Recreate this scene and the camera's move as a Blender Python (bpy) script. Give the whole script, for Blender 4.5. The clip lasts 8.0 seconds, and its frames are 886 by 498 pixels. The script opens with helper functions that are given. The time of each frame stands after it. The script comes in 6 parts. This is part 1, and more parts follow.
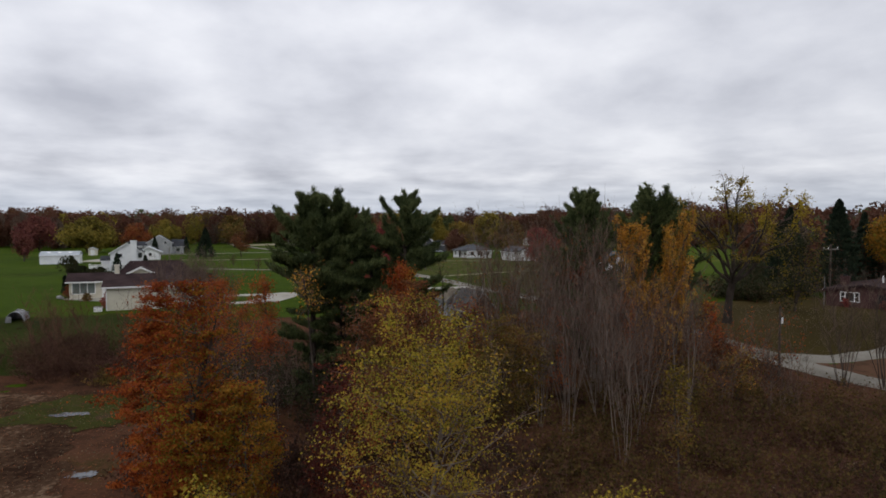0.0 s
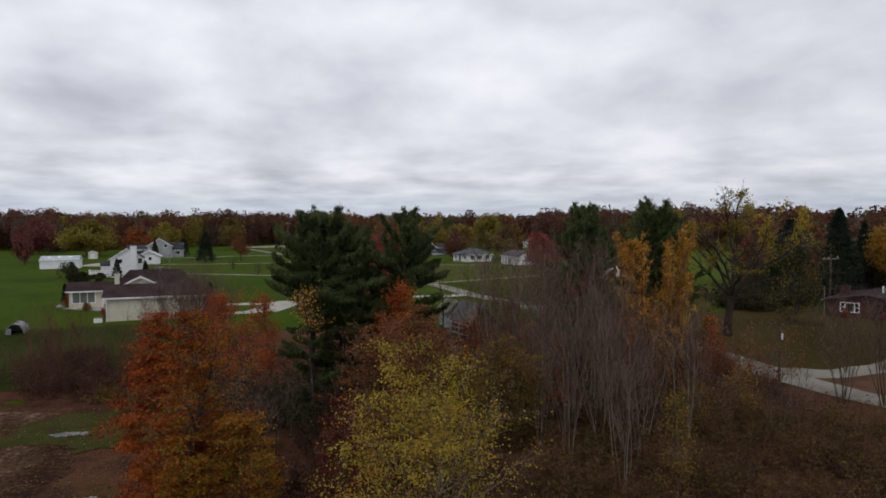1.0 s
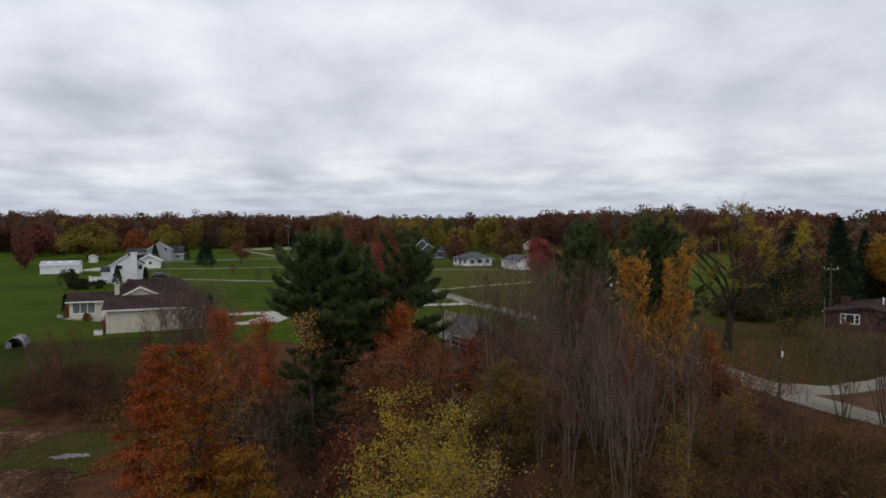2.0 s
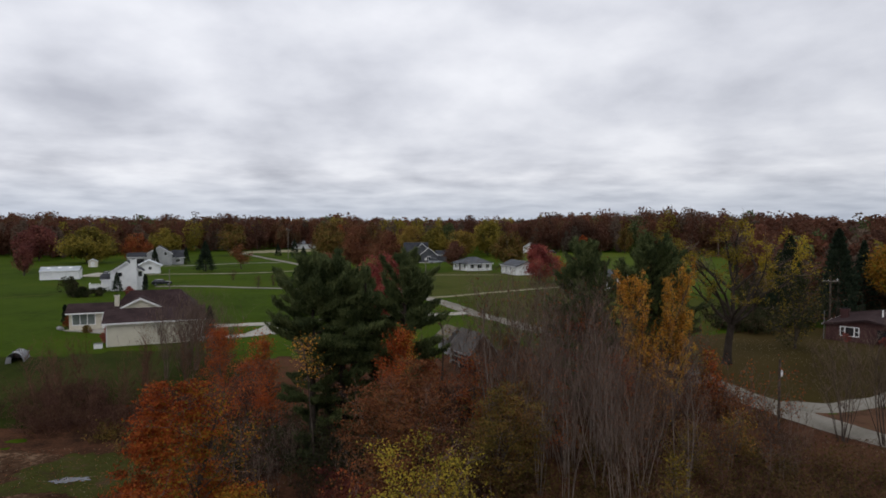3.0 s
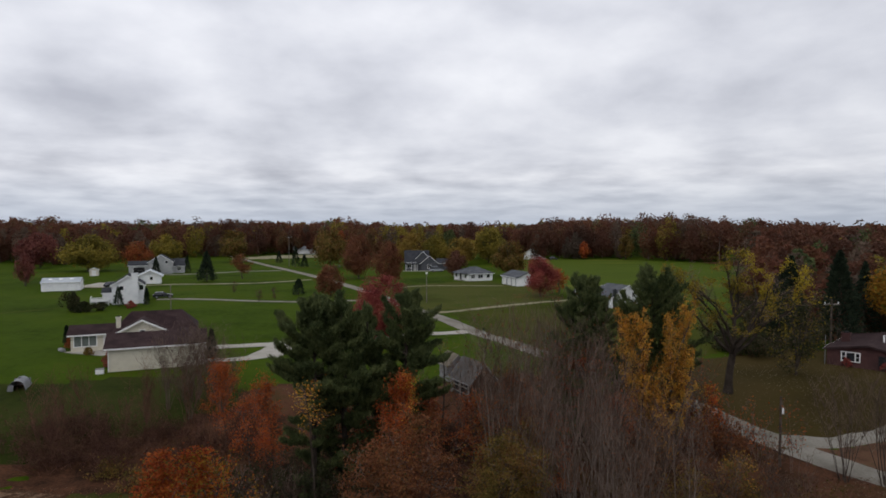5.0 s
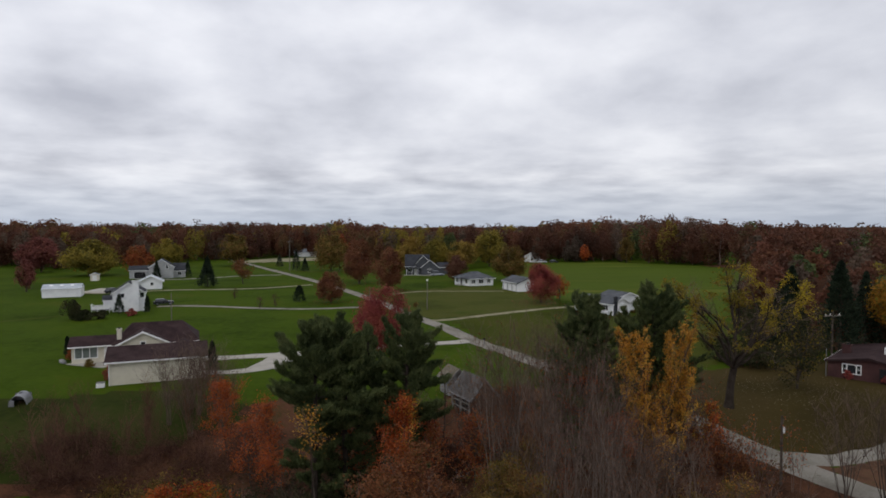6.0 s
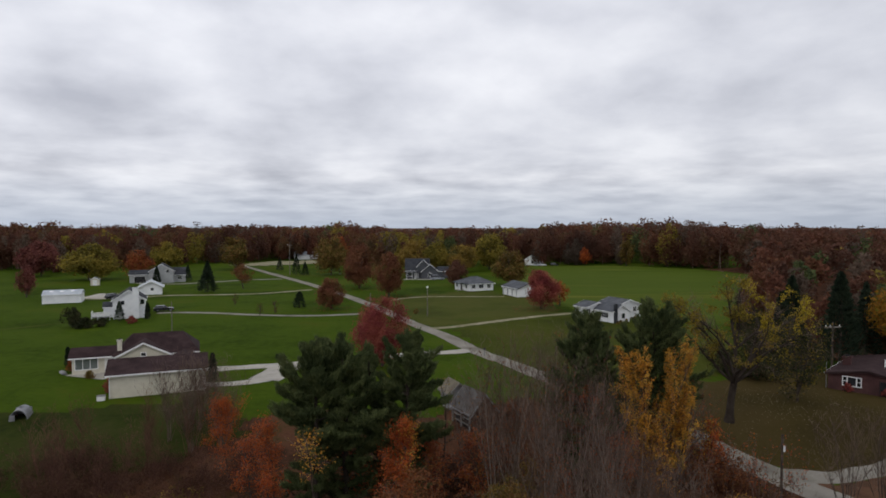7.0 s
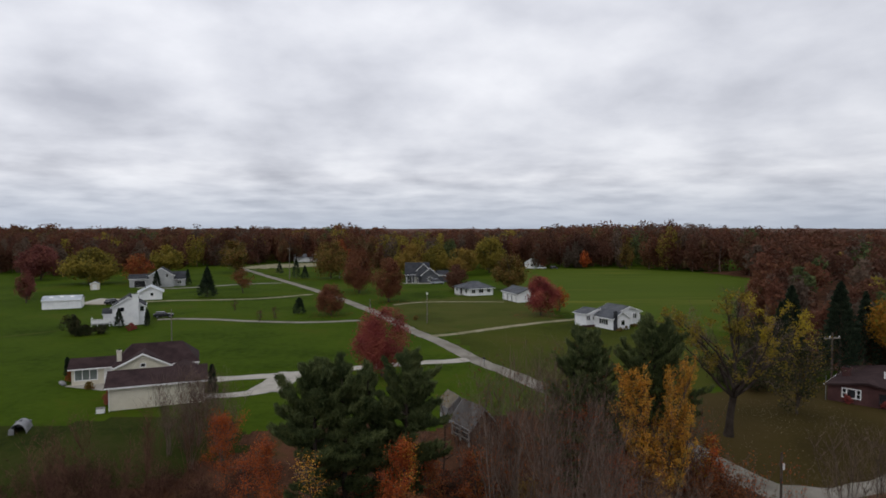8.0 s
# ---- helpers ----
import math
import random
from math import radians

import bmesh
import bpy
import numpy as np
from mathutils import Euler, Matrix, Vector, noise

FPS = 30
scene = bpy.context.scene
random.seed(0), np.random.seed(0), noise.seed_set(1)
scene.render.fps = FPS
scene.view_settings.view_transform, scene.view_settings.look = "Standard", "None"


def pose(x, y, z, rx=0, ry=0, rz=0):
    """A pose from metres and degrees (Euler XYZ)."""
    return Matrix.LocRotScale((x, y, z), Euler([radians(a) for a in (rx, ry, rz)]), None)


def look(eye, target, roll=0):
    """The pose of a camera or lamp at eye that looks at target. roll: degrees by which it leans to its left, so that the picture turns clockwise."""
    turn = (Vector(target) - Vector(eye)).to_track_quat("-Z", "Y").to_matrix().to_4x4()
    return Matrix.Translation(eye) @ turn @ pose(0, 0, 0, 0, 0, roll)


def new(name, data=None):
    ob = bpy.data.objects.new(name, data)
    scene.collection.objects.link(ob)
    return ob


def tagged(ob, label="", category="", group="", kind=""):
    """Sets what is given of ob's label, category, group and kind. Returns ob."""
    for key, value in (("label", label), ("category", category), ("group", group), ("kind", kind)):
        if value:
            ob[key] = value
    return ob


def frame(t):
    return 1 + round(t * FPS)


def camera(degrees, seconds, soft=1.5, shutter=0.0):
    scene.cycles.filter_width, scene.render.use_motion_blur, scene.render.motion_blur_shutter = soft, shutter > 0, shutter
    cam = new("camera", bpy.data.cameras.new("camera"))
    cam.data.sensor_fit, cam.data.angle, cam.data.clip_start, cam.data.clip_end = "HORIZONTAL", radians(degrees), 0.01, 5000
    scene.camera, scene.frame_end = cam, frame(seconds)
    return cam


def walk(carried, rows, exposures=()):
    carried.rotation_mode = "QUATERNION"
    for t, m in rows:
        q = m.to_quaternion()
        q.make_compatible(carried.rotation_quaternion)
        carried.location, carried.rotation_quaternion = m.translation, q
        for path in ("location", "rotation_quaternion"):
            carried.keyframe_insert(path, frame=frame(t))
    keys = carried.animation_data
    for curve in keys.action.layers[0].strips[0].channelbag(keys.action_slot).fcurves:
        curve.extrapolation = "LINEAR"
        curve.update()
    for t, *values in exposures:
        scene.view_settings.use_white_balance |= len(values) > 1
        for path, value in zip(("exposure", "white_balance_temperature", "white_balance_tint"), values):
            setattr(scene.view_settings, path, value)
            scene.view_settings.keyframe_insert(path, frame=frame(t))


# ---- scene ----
cam = camera(72.0, 8.0, 1.7)
PATH = [
    (0, (0.122, -0.128, 9.64), (0.122, 1.87, 9.568), -0.0),
    (0.5, (0.126, -0.105, 10.157), (0.126, 1.893, 10.084), -0.0),
    (1, (0.124, -0.079, 10.927), (0.124, 1.92, 10.854), -0.0),
    (1.5, (0.139, -0.047, 11.635), (0.138, 1.952, 11.561), -0.0),
    (3, (0.135, 0.011, 13.922), (0.135, 2.01, 13.847), 0.0),
    (3.5, (0.139, 0.008, 14.67), (0.139, 2.007, 14.596), 0.0),
    (4, (0.119, 0.001, 15.419), (0.119, 1.999, 15.346), 0.1),
    (4.5, (0.075, 0.008, 16.099), (0.074, 2.007, 16.026), 0.1),
    (6, (0.064, 0.114, 18.308), (0.06, 2.112, 18.236), -0.0),
    (6.5, (0.032, 0.096, 19.042), (0.028, 2.094, 18.97), -0.0),
    (7, (0.023, 0.134, 19.773), (0.019, 2.133, 19.702), -0.0),
    (7.5, (0.043, 0.143, 20.514), (0.039, 2.142, 20.443), -0.0),
    (8, (0.082, 0.183, 21.167), (0.078, 2.182, 21.097), -0.0),
]
walk(cam, [(t, look(eye, target, roll)) for t, eye, target, roll in PATH])
CLOUD_BASE, CLOUD_LIFT, SUN_POWER = 0.975, 0.42, 0.5


def sm(a):
    a = min(1.0, max(0.0, a))
    return a * a * (3 - 2 * a)


def gz(x, y):
    """Height of the ground: level yards, falling into a wooded hollow near the eye."""
    return -2.4 * sm((66 - y) / 22) - 0.25 * sm((42 - y) / 14)


# ---- world, sun ----
SUN_EL, SUN_AZ = 48, 205
world = bpy.data.worlds.new("overcast_sky")
scene.world = world
world.use_nodes = True
wn, wl = world.node_tree.nodes, world.node_tree.links
wn.clear()


def wnode(kind, **kw):
    n = wn.new(kind)
    for k, v in kw.items():
        n.inputs[k].default_value = v
    return n


sky = wn.new("ShaderNodeTexSky")
sky.sky_type, sky.sun_disc = "NISHITA", False
sky.sun_elevation, sky.sun_rotation = radians(SUN_EL), radians(SUN_AZ)
coord = wn.new("ShaderNodeTexCoord")
sep = wn.new("ShaderNodeSeparateXYZ")
wl.new(coord.outputs["Generated"], sep.inputs[0])


def wmath(op, a, b=None):
    n = wn.new("ShaderNodeMath")
    n.operation = op
    for i, v in enumerate((a, b)):
        if v is None:
            continue
        if isinstance(v, (int, float)):
            n.inputs[i].default_value = v
        else:
            wl.new(v, n.inputs[i])
    return n.outputs[0]


# the cloud deck: a layer seen from below, so that it closes up towards the horizon
up = wmath("ADD", wmath("MAXIMUM", sep.outputs["Z"], 0.0), 0.14)
flat = wn.new("ShaderNodeCombineXYZ")
wl.new(wmath("DIVIDE", sep.outputs["X"], up), flat.inputs[0])
wl.new(wmath("DIVIDE", sep.outputs["Y"], up), flat.inputs[1])


def wnoise(scale, detail, rough, distort, shift):
    m = wn.new("ShaderNodeMapping")
    m.inputs["Location"].default_value = shift
    wl.new(flat.outputs[0], m.inputs[0])
    n = wn.new("ShaderNodeTexNoise")
    for k, v in (("Scale", scale), ("Detail", detail), ("Roughness", rough), ("Distortion", distort)):
        n.inputs[k].default_value = v
    wl.new(m.outputs[0], n.inputs["Vector"])
    return n.outputs["Fac"]


big = wnoise(2.1, 6, 0.5, 0.1, (7.6, 2.2, 0))
stretch = wn.new("ShaderNodeMapping")
stretch.inputs["Scale"].default_value = (4.4, 4.4, 9.0)
wl.new(coord.outputs["Generated"], stretch.inputs[0])
puffs = wn.new("ShaderNodeTexNoise")
for key, value in (("Scale", 1.0), ("Detail", 6), ("Roughness", 0.5), ("Distortion", 0.0)):
    puffs.inputs[key].default_value = value
wl.new(stretch.outputs[0], puffs.inputs["Vector"])
low = wmath("MULTIPLY", wmath("MINIMUM", wmath("MAXIMUM", wmath("DIVIDE", wmath("SUBTRACT", 0.22, sep.outputs["Z"]), 0.22), 0.0), 1.0), 0.75)
blend = wmath("ADD", wmath("MULTIPLY", big, low), wmath("MULTIPLY", puffs.outputs["Fac"], wmath("SUBTRACT", 1.0, low)))
mixed = wmath("ADD", wmath("MULTIPLY", wmath("SUBTRACT", blend, 0.5), wmath("MAXIMUM", wmath("SUBTRACT", 1.45, wmath("MULTIPLY", sep.outputs["Z"], 3.4)), 0.6)), 0.49)
ramp = wn.new("ShaderNodeValToRGB")
ramp.color_ramp.elements[0].position, ramp.color_ramp.elements[0].color = 0.30, (0.48, 0.495, 0.56, 1)
ramp.color_ramp.elements[1].position, ramp.color_ramp.elements[1].color = 0.64, (0.89, 0.90, 0.95, 1)
e = ramp.color_ramp.elements.new(0.47)
e.color = (0.69, 0.705, 0.77, 1)
wl.new(mixed, ramp.inputs[0])
# thin towards the zenith, so brighter overhead
lift = wmath("ADD", wmath("MULTIPLY", wmath("MINIMUM", wmath("MAXIMUM", sep.outputs["Z"], 0.0), 0.4), CLOUD_LIFT), CLOUD_BASE)
clouds = wn.new("ShaderNodeBackground")
haze = wn.new("ShaderNodeMixRGB")
wl.new(wmath("MULTIPLY", wmath("MINIMUM", wmath("MAXIMUM", wmath("DIVIDE", wmath("SUBTRACT", 0.08, sep.outputs["Z"]), 0.08), 0.0), 1.0), 0.88), haze.inputs[0])
wl.new(ramp.outputs[0], haze.inputs[1])
haze.inputs[2].default_value = (0.47, 0.53, 0.64, 1)
wl.new(haze.outputs[0], clouds.inputs["Color"])
# the deck is thicker towards the east
wl.new(wmath("MULTIPLY", lift, wmath("SUBTRACT", 1.0, wmath("MULTIPLY", sep.outputs["X"], 0.09))), clouds.inputs["Strength"])
clear = wn.new("ShaderNodeBackground")
wl.new(sky.outputs[0], clear.inputs["Color"])
clear.inputs["Strength"].default_value = 0.06
both = wn.new("ShaderNodeMixShader")
both.inputs[0].default_value = 0.93
wl.new(clear.outputs[0], both.inputs[1])
wl.new(clouds.outputs[0], both.inputs[2])
wout = wn.new("ShaderNodeOutputWorld")
wl.new(both.outputs[0], wout.inputs[0])

sun = bpy.data.lights.new("sun", "SUN")
sun.energy, sun.angle, sun.color = SUN_POWER, radians(25), (1.0, 0.96, 0.9)
so = new("sun", sun)
az, el = radians(SUN_AZ), radians(SUN_EL)
so.matrix_world = look((60 * math.sin(az) * math.cos(el), 60 * math.cos(az) * math.cos(el), 60 * math.sin(el)), (0, 0, 0))


# ---- materials ----
def mat(name, stops, rough=0.8, scale=1.0, detail=5, island=0.0, fine=0.0, fine_scale=20.0, bump=0.0, bump_scale=8.0, metal=0.0,
        through_light=0.0, objrand=0.0, spec=0.3, stretch=(1, 1, 1), bands=0.0, band_axis="Z"):
    """A surface whose colour runs through stops by noise at two scales, by piece (island) or by object."""
    m = bpy.data.materials.new(name)
    m.use_nodes = True
    nt = m.node_tree
    N, L = nt.nodes, nt.links
    N.clear()
    out = N.new("ShaderNodeOutputMaterial")
    b = N.new("ShaderNodeBsdfPrincipled")
    b.inputs["Roughness"].default_value, b.inputs["Metallic"].default_value = rough, metal
    b.inputs["Specular IOR Level"].default_value = spec
    tc = N.new("ShaderNodeTexCoord")
    mp = N.new("ShaderNodeMapping")
    mp.inputs["Scale"].default_value = stretch
    geo_pos = N.new("ShaderNodeNewGeometry")
    L.new(geo_pos.outputs["Position"], mp.inputs[0])

    def noise_tex(s, d):
        n = N.new("ShaderNodeTexNoise")
        n.inputs["Scale"].default_value, n.inputs["Detail"].default_value, n.inputs["Roughness"].default_value = s, d, 0.6
        L.new(mp.outputs[0], n.inputs["Vector"])
        return n.outputs["Fac"]

    def calc(op, a, c):
        n = N.new("ShaderNodeMath")
        n.operation = op
        for i, v in enumerate((a, c)):
            if isinstance(v, (int, float)):
                n.inputs[i].default_value = v
            else:
                L.new(v, n.inputs[i])
        return n.outputs[0]

    fac = noise_tex(scale, detail)
    fac = calc("ADD", calc("MULTIPLY", calc("SUBTRACT", fac, 0.5), 1.8), 0.5)
    if fine:
        fac = calc("ADD", fac, calc("MULTIPLY", calc("SUBTRACT", noise_tex(fine_scale, 4), 0.5), fine))
    if island:
        fac = calc("ADD", fac, calc("MULTIPLY", calc("SUBTRACT", geo_pos.outputs["Random Per Island"], 0.5), island))
    if objrand:
        oi = N.new("ShaderNodeObjectInfo")
        fac = calc("ADD", fac, calc("MULTIPLY", calc("SUBTRACT", oi.outputs["Random"], 0.5), objrand))
    if bands:
        w = N.new("ShaderNodeTexWave")
        w.wave_type, w.bands_direction, w.wave_profile = "BANDS", band_axis, "SAW"
        w.inputs["Scale"].default_value = bands
        L.new(geo_pos.outputs["Position"], w.inputs["Vector"])
        fac = calc("ADD", fac, calc("MULTIPLY", calc("SUBTRACT", w.outputs["Fac"], 0.5), 0.25))
    r = N.new("ShaderNodeValToRGB")
    el_ = r.color_ramp.elements
    while len(el_) < len(stops):
        el_.new(0.5)
    for i, c in enumerate(stops):
        el_[i].position = 0.15 + 0.7 * i / max(1, len(stops) - 1)
        el_[i].color = (*c, 1)
    L.new(fac, r.inputs[0])
    L.new(r.outputs[0], b.inputs["Base Color"])
    if bump:
        bp = N.new("ShaderNodeBump")
        bp.inputs["Strength"].default_value, bp.inputs["Distance"].default_value = bump, 0.05
        L.new(noise_tex(bump_scale, 6), bp.inputs["Height"])
        L.new(bp.outputs[0], b.inputs["Normal"])
    if through_light:
        tr = N.new("ShaderNodeBsdfTranslucent")
        L.new(r.outputs[0], tr.inputs["Color"])
        mx = N.new("ShaderNodeMixShader")
        mx.inputs[0].default_value = through_light
        L.new(b.outputs[0], mx.inputs[1])
        L.new(tr.outputs[0], mx.inputs[2])
        L.new(mx.outputs[0], out.inputs[0])
    else:
        L.new(b.outputs[0], out.inputs[0])
    return m


def leafmat(name, stops, scale=0.6, island=0.7):
    return mat(name, stops, rough=0.7, scale=scale, detail=2, island=island, through_light=0.35, spec=0.06)


M_GRASS = mat("lawn_grass", [(0.0213, 0.0366, 0.0023), (0.0326, 0.0559, 0.0032), (0.0427, 0.0688, 0.0042), (0.0550, 0.0603, 0.0066)], 0.95, 0.045, 8, fine=0.9, fine_scale=0.8, bump=0.6, bump_scale=9, spec=0.02)
M_DARKGRASS = mat("rough_grass", [(0.016, 0.021, 0.005), (0.024, 0.032, 0.006), (0.032, 0.036, 0.009), (0.040, 0.032, 0.014)], 0.95, 0.09, 8, fine=0.9, fine_scale=1.5, bump=0.8, bump_scale=6, spec=0.02)
M_OLIVELAWN = mat("olive_lawn", [(0.0276, 0.0353, 0.0049), (0.0389, 0.0480, 0.0063), (0.0475, 0.0549, 0.0077), (0.0570, 0.0510, 0.0126)], 0.95, 0.05, 8, fine=0.7, fine_scale=1.2, bump=0.6, bump_scale=9, spec=0.02)
M_DRYGRASS = mat("dry_grass", [(0.0292, 0.0213, 0.0077), (0.0416, 0.0314, 0.0099), (0.0520, 0.0370, 0.0138), (0.0354, 0.0351, 0.0084)], 0.95, 0.06, 8, fine=0.55, fine_scale=3, bump=0.6, bump_scale=9, spec=0.02)
M_FIELD = mat("field_grass", [(0.0336, 0.0520, 0.0056), (0.0600, 0.0853, 0.0091), (0.0504, 0.0749, 0.0077), (0.1020, 0.1092, 0.0168)], 0.95, 0.045, 6, fine=0.5, fine_scale=0.25, bump=0.4, bump_scale=6, stretch=(0.12, 1, 1), spec=0.02)
M_THINLAWN = mat("thin_lawn", [(0.0356, 0.0420, 0.0083), (0.0482, 0.0578, 0.0105), (0.0607, 0.0630, 0.0142), (0.0419, 0.0609, 0.0083)], 0.95, 0.06, 8, fine=0.5, fine_scale=2.5, bump=0.5, bump_scale=9, spec=0.02)
M_LITTER = mat("leaf_litter", [(0.0217, 0.0127, 0.0082), (0.0521, 0.0254, 0.0149), (0.0911, 0.0413, 0.0233), (0.0477, 0.0334, 0.0122)], 0.95, 0.22, 8, fine=0.9, fine_scale=5, bump=1.0, bump_scale=7, spec=0.02)
M_LITTERRED = mat("fallen_red_leaves", [(0.045, 0.028, 0.017), (0.075, 0.042, 0.026), (0.11, 0.058, 0.036), (0.060, 0.052, 0.022)], 0.95, 0.3, 8, fine=0.9, fine_scale=6, bump=0.8, bump_scale=8, spec=0.02)
M_MUD = mat("muddy_soil", [(0.0280, 0.0154, 0.0102), (0.0504, 0.0284, 0.0173), (0.0728, 0.0426, 0.0265), (0.1611, 0.1042, 0.0673)], 0.8, 0.25, 8, fine=1.4, fine_scale=3.2, bump=1.0, bump_scale=5, spec=0.0)
M_WATER = mat("puddle_water", [(0.05, 0.05, 0.055), (0.08, 0.08, 0.09)], 0.18, 1.0, spec=0.4)
M_GRAVEL = mat("pale_gravel", [(0.1382, 0.1250, 0.1039), (0.2073, 0.1921, 0.1628), (0.2639, 0.2438, 0.2103)], 0.95, 0.25, 8, fine=0.6, fine_scale=6, bump=0.6, bump_scale=25, spec=0.02)
M_TRACK = mat("worn_track", [(0.12, 0.12, 0.06), (0.22, 0.20, 0.13), (0.30, 0.27, 0.20)], 0.95, 0.3, 8, fine=0.6, fine_scale=4, spec=0.02)
M_CONCRETE = mat("concrete", [(0.2706, 0.2511, 0.2212), (0.3444, 0.3240, 0.2844), (0.3936, 0.3726, 0.3318)], 0.9, 0.4, 6, fine=0.3, bump=0.3, spec=0.02)
M_BARK = mat("grey_brown_bark", [(0.0403, 0.0299, 0.0242), (0.0747, 0.0575, 0.0471), (0.115, 0.0943, 0.0782)], 0.95, 1.2, 6, fine=0.5, fine_scale=14, bump=0.7, bump_scale=14, spec=0.02)
M_TWIG = mat("bare_twigs", [(0.0946, 0.0649, 0.0530), (0.1485, 0.1051, 0.0860), (0.2090, 0.1524, 0.1240)], 0.95, 0.6, 4, island=0.8, spec=0.02)
# dark bark of pines and walnut; also darkens the brush for shade
M_DARKBARK_SHADE = mat("dark_bark_and_brush_shade", [(0.022, 0.017, 0.014), (0.042, 0.033, 0.027), (0.068, 0.055, 0.046)], 0.95, 1.2, 6, fine=0.5, fine_scale=14, bump=0.7, bump_scale=14, spec=0.02)
M_FINETWIG = mat("fine_twigs", [(0.0776, 0.0528, 0.0418), (0.1232, 0.0864, 0.0676), (0.1807, 0.1316, 0.1032)], 0.95, 0.6, 4, island=0.8, spec=0.02)
M_VERGE = mat("trampled_verge", [(0.0408, 0.0252, 0.0154), (0.0336, 0.0357, 0.0088), (0.0408, 0.0451, 0.0099), (0.0600, 0.0399, 0.0220)], 0.95, 0.4, 8, fine=1.2, fine_scale=4, bump=0.7, bump_scale=8, spec=0.02)
M_PALE = mat("pale_stems", [(0.1058, 0.0819, 0.0659), (0.1627, 0.1282, 0.1055), (0.2279, 0.1855, 0.1539)], 0.95, 0.7, 4, island=0.7, spec=0.02)
M_BRUSH = mat("dark_brush", [(0.0690, 0.0348, 0.0267), (0.1198, 0.0600, 0.0451), (0.1727, 0.0909, 0.0636)], 0.95, 0.5, 4, island=0.9, spec=0.02)
L_ORANGE = leafmat("orange_leaves", [(0.1382, 0.0287, 0.0104), (0.2444, 0.0503, 0.0146), (0.3294, 0.0764, 0.0188), (0.3507, 0.1034, 0.0209)], 0.35)
L_YGREEN = leafmat("yellow_green_leaves", [(0.1449, 0.1211, 0.0181), (0.2536, 0.2018, 0.0272), (0.3864, 0.2883, 0.0362), (0.3259, 0.1845, 0.0294)], 0.5)
L_YELLOW = leafmat("golden_leaves", [(0.2867, 0.1186, 0.021), (0.4691, 0.2121, 0.0315), (0.5994, 0.3119, 0.0438), (0.2867, 0.1995, 0.0438)], 0.6)
L_WINE = leafmat("wine_red_leaves", [(0.050, 0.014, 0.012), (0.080, 0.022, 0.017), (0.11, 0.034, 0.020)], 0.4, 0.5)
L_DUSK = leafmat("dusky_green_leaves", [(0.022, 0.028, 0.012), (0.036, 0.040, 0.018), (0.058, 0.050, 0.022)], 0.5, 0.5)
L_STRAW = leafmat("straw", [(0.10, 0.075, 0.045), (0.16, 0.125, 0.08), (0.22, 0.18, 0.12)], 0.6, 0.8)
L_PLUM = leafmat("plum_leaves", [(0.1111, 0.0412, 0.0374), (0.1665, 0.0562, 0.0487), (0.2063, 0.0786, 0.0562)], 0.3, 0.4)
L_BRICK = leafmat("brick_red_leaves", [(0.138, 0.0422, 0.0264), (0.207, 0.0634, 0.0317), (0.2622, 0.0898, 0.037)], 0.3, 0.4)
L_AMBER = leafmat("amber_leaves", [(0.1118, 0.0810, 0.0140), (0.2460, 0.1188, 0.0160), (0.3354, 0.1404, 0.0180), (0.1677, 0.1404, 0.0200)], 0.5)
L_MAROON = leafmat("maroon_buds", [(0.0504, 0.0259, 0.0195), (0.0827, 0.0407, 0.0285), (0.1170, 0.0665, 0.0390)], 0.4)
L_RUST = leafmat("rust_brown_leaves", [(0.105, 0.042, 0.026), (0.15, 0.058, 0.033), (0.195, 0.078, 0.04), (0.15, 0.075, 0.036)], 0.3, 0.4)
L_MOSS = leafmat("dull_moss_leaves", [(0.048, 0.038, 0.014), (0.085, 0.062, 0.021), (0.135, 0.088, 0.029), (0.10, 0.052, 0.025)], 0.5)
L_LIME = leafmat("dull_lime_leaves", [(0.1105, 0.0900, 0.0154), (0.1950, 0.1500, 0.0220), (0.2730, 0.1980, 0.0286), (0.1690, 0.1020, 0.0220)], 0.6)
L_UMBER = leafmat("umber_leaves", [(0.0952, 0.0390, 0.0216), (0.1586, 0.0630, 0.0291), (0.2284, 0.0894, 0.0366), (0.1269, 0.0665, 0.0280)], 0.5)
L_OCHRE = leafmat("ochre_leaves", [(0.15, 0.09, 0.025), (0.23, 0.145, 0.033), (0.29, 0.19, 0.042), (0.17, 0.13, 0.033)], 0.2, 0.4)
L_LEMON = leafmat("lemon_leaves", [(0.20, 0.15, 0.018), (0.33, 0.25, 0.025), (0.42, 0.32, 0.03), (0.22, 0.13, 0.025)], 0.6)
L_RUSSET = leafmat("russet_leaves", [(0.1253, 0.0335, 0.0183), (0.2391, 0.0636, 0.0276), (0.3414, 0.0971, 0.0336), (0.2048, 0.1005, 0.0306)], 0.4)
L_OLIVE = leafmat("olive_leaves", [(0.0705, 0.0570, 0.0164), (0.1293, 0.0980, 0.0263), (0.2230, 0.1426, 0.0362), (0.1644, 0.0802, 0.0329)], 0.5)
L_RED = leafmat("dark_red_leaves", [(0.1595, 0.0364, 0.0365), (0.2532, 0.0572, 0.0512), (0.3187, 0.0936, 0.0634)], 0.4, 0.4)
L_CORAL = leafmat("coral_red_leaves", [(0.22, 0.045, 0.016), (0.36, 0.075, 0.024), (0.42, 0.12, 0.03), (0.2, 0.05, 0.02)], 0.5)
L_PINE = leafmat("pine_needles", [(0.0422, 0.0570, 0.0239), (0.0781, 0.0988, 0.0388), (0.1261, 0.1448, 0.0554)], 0.8, 0.6)
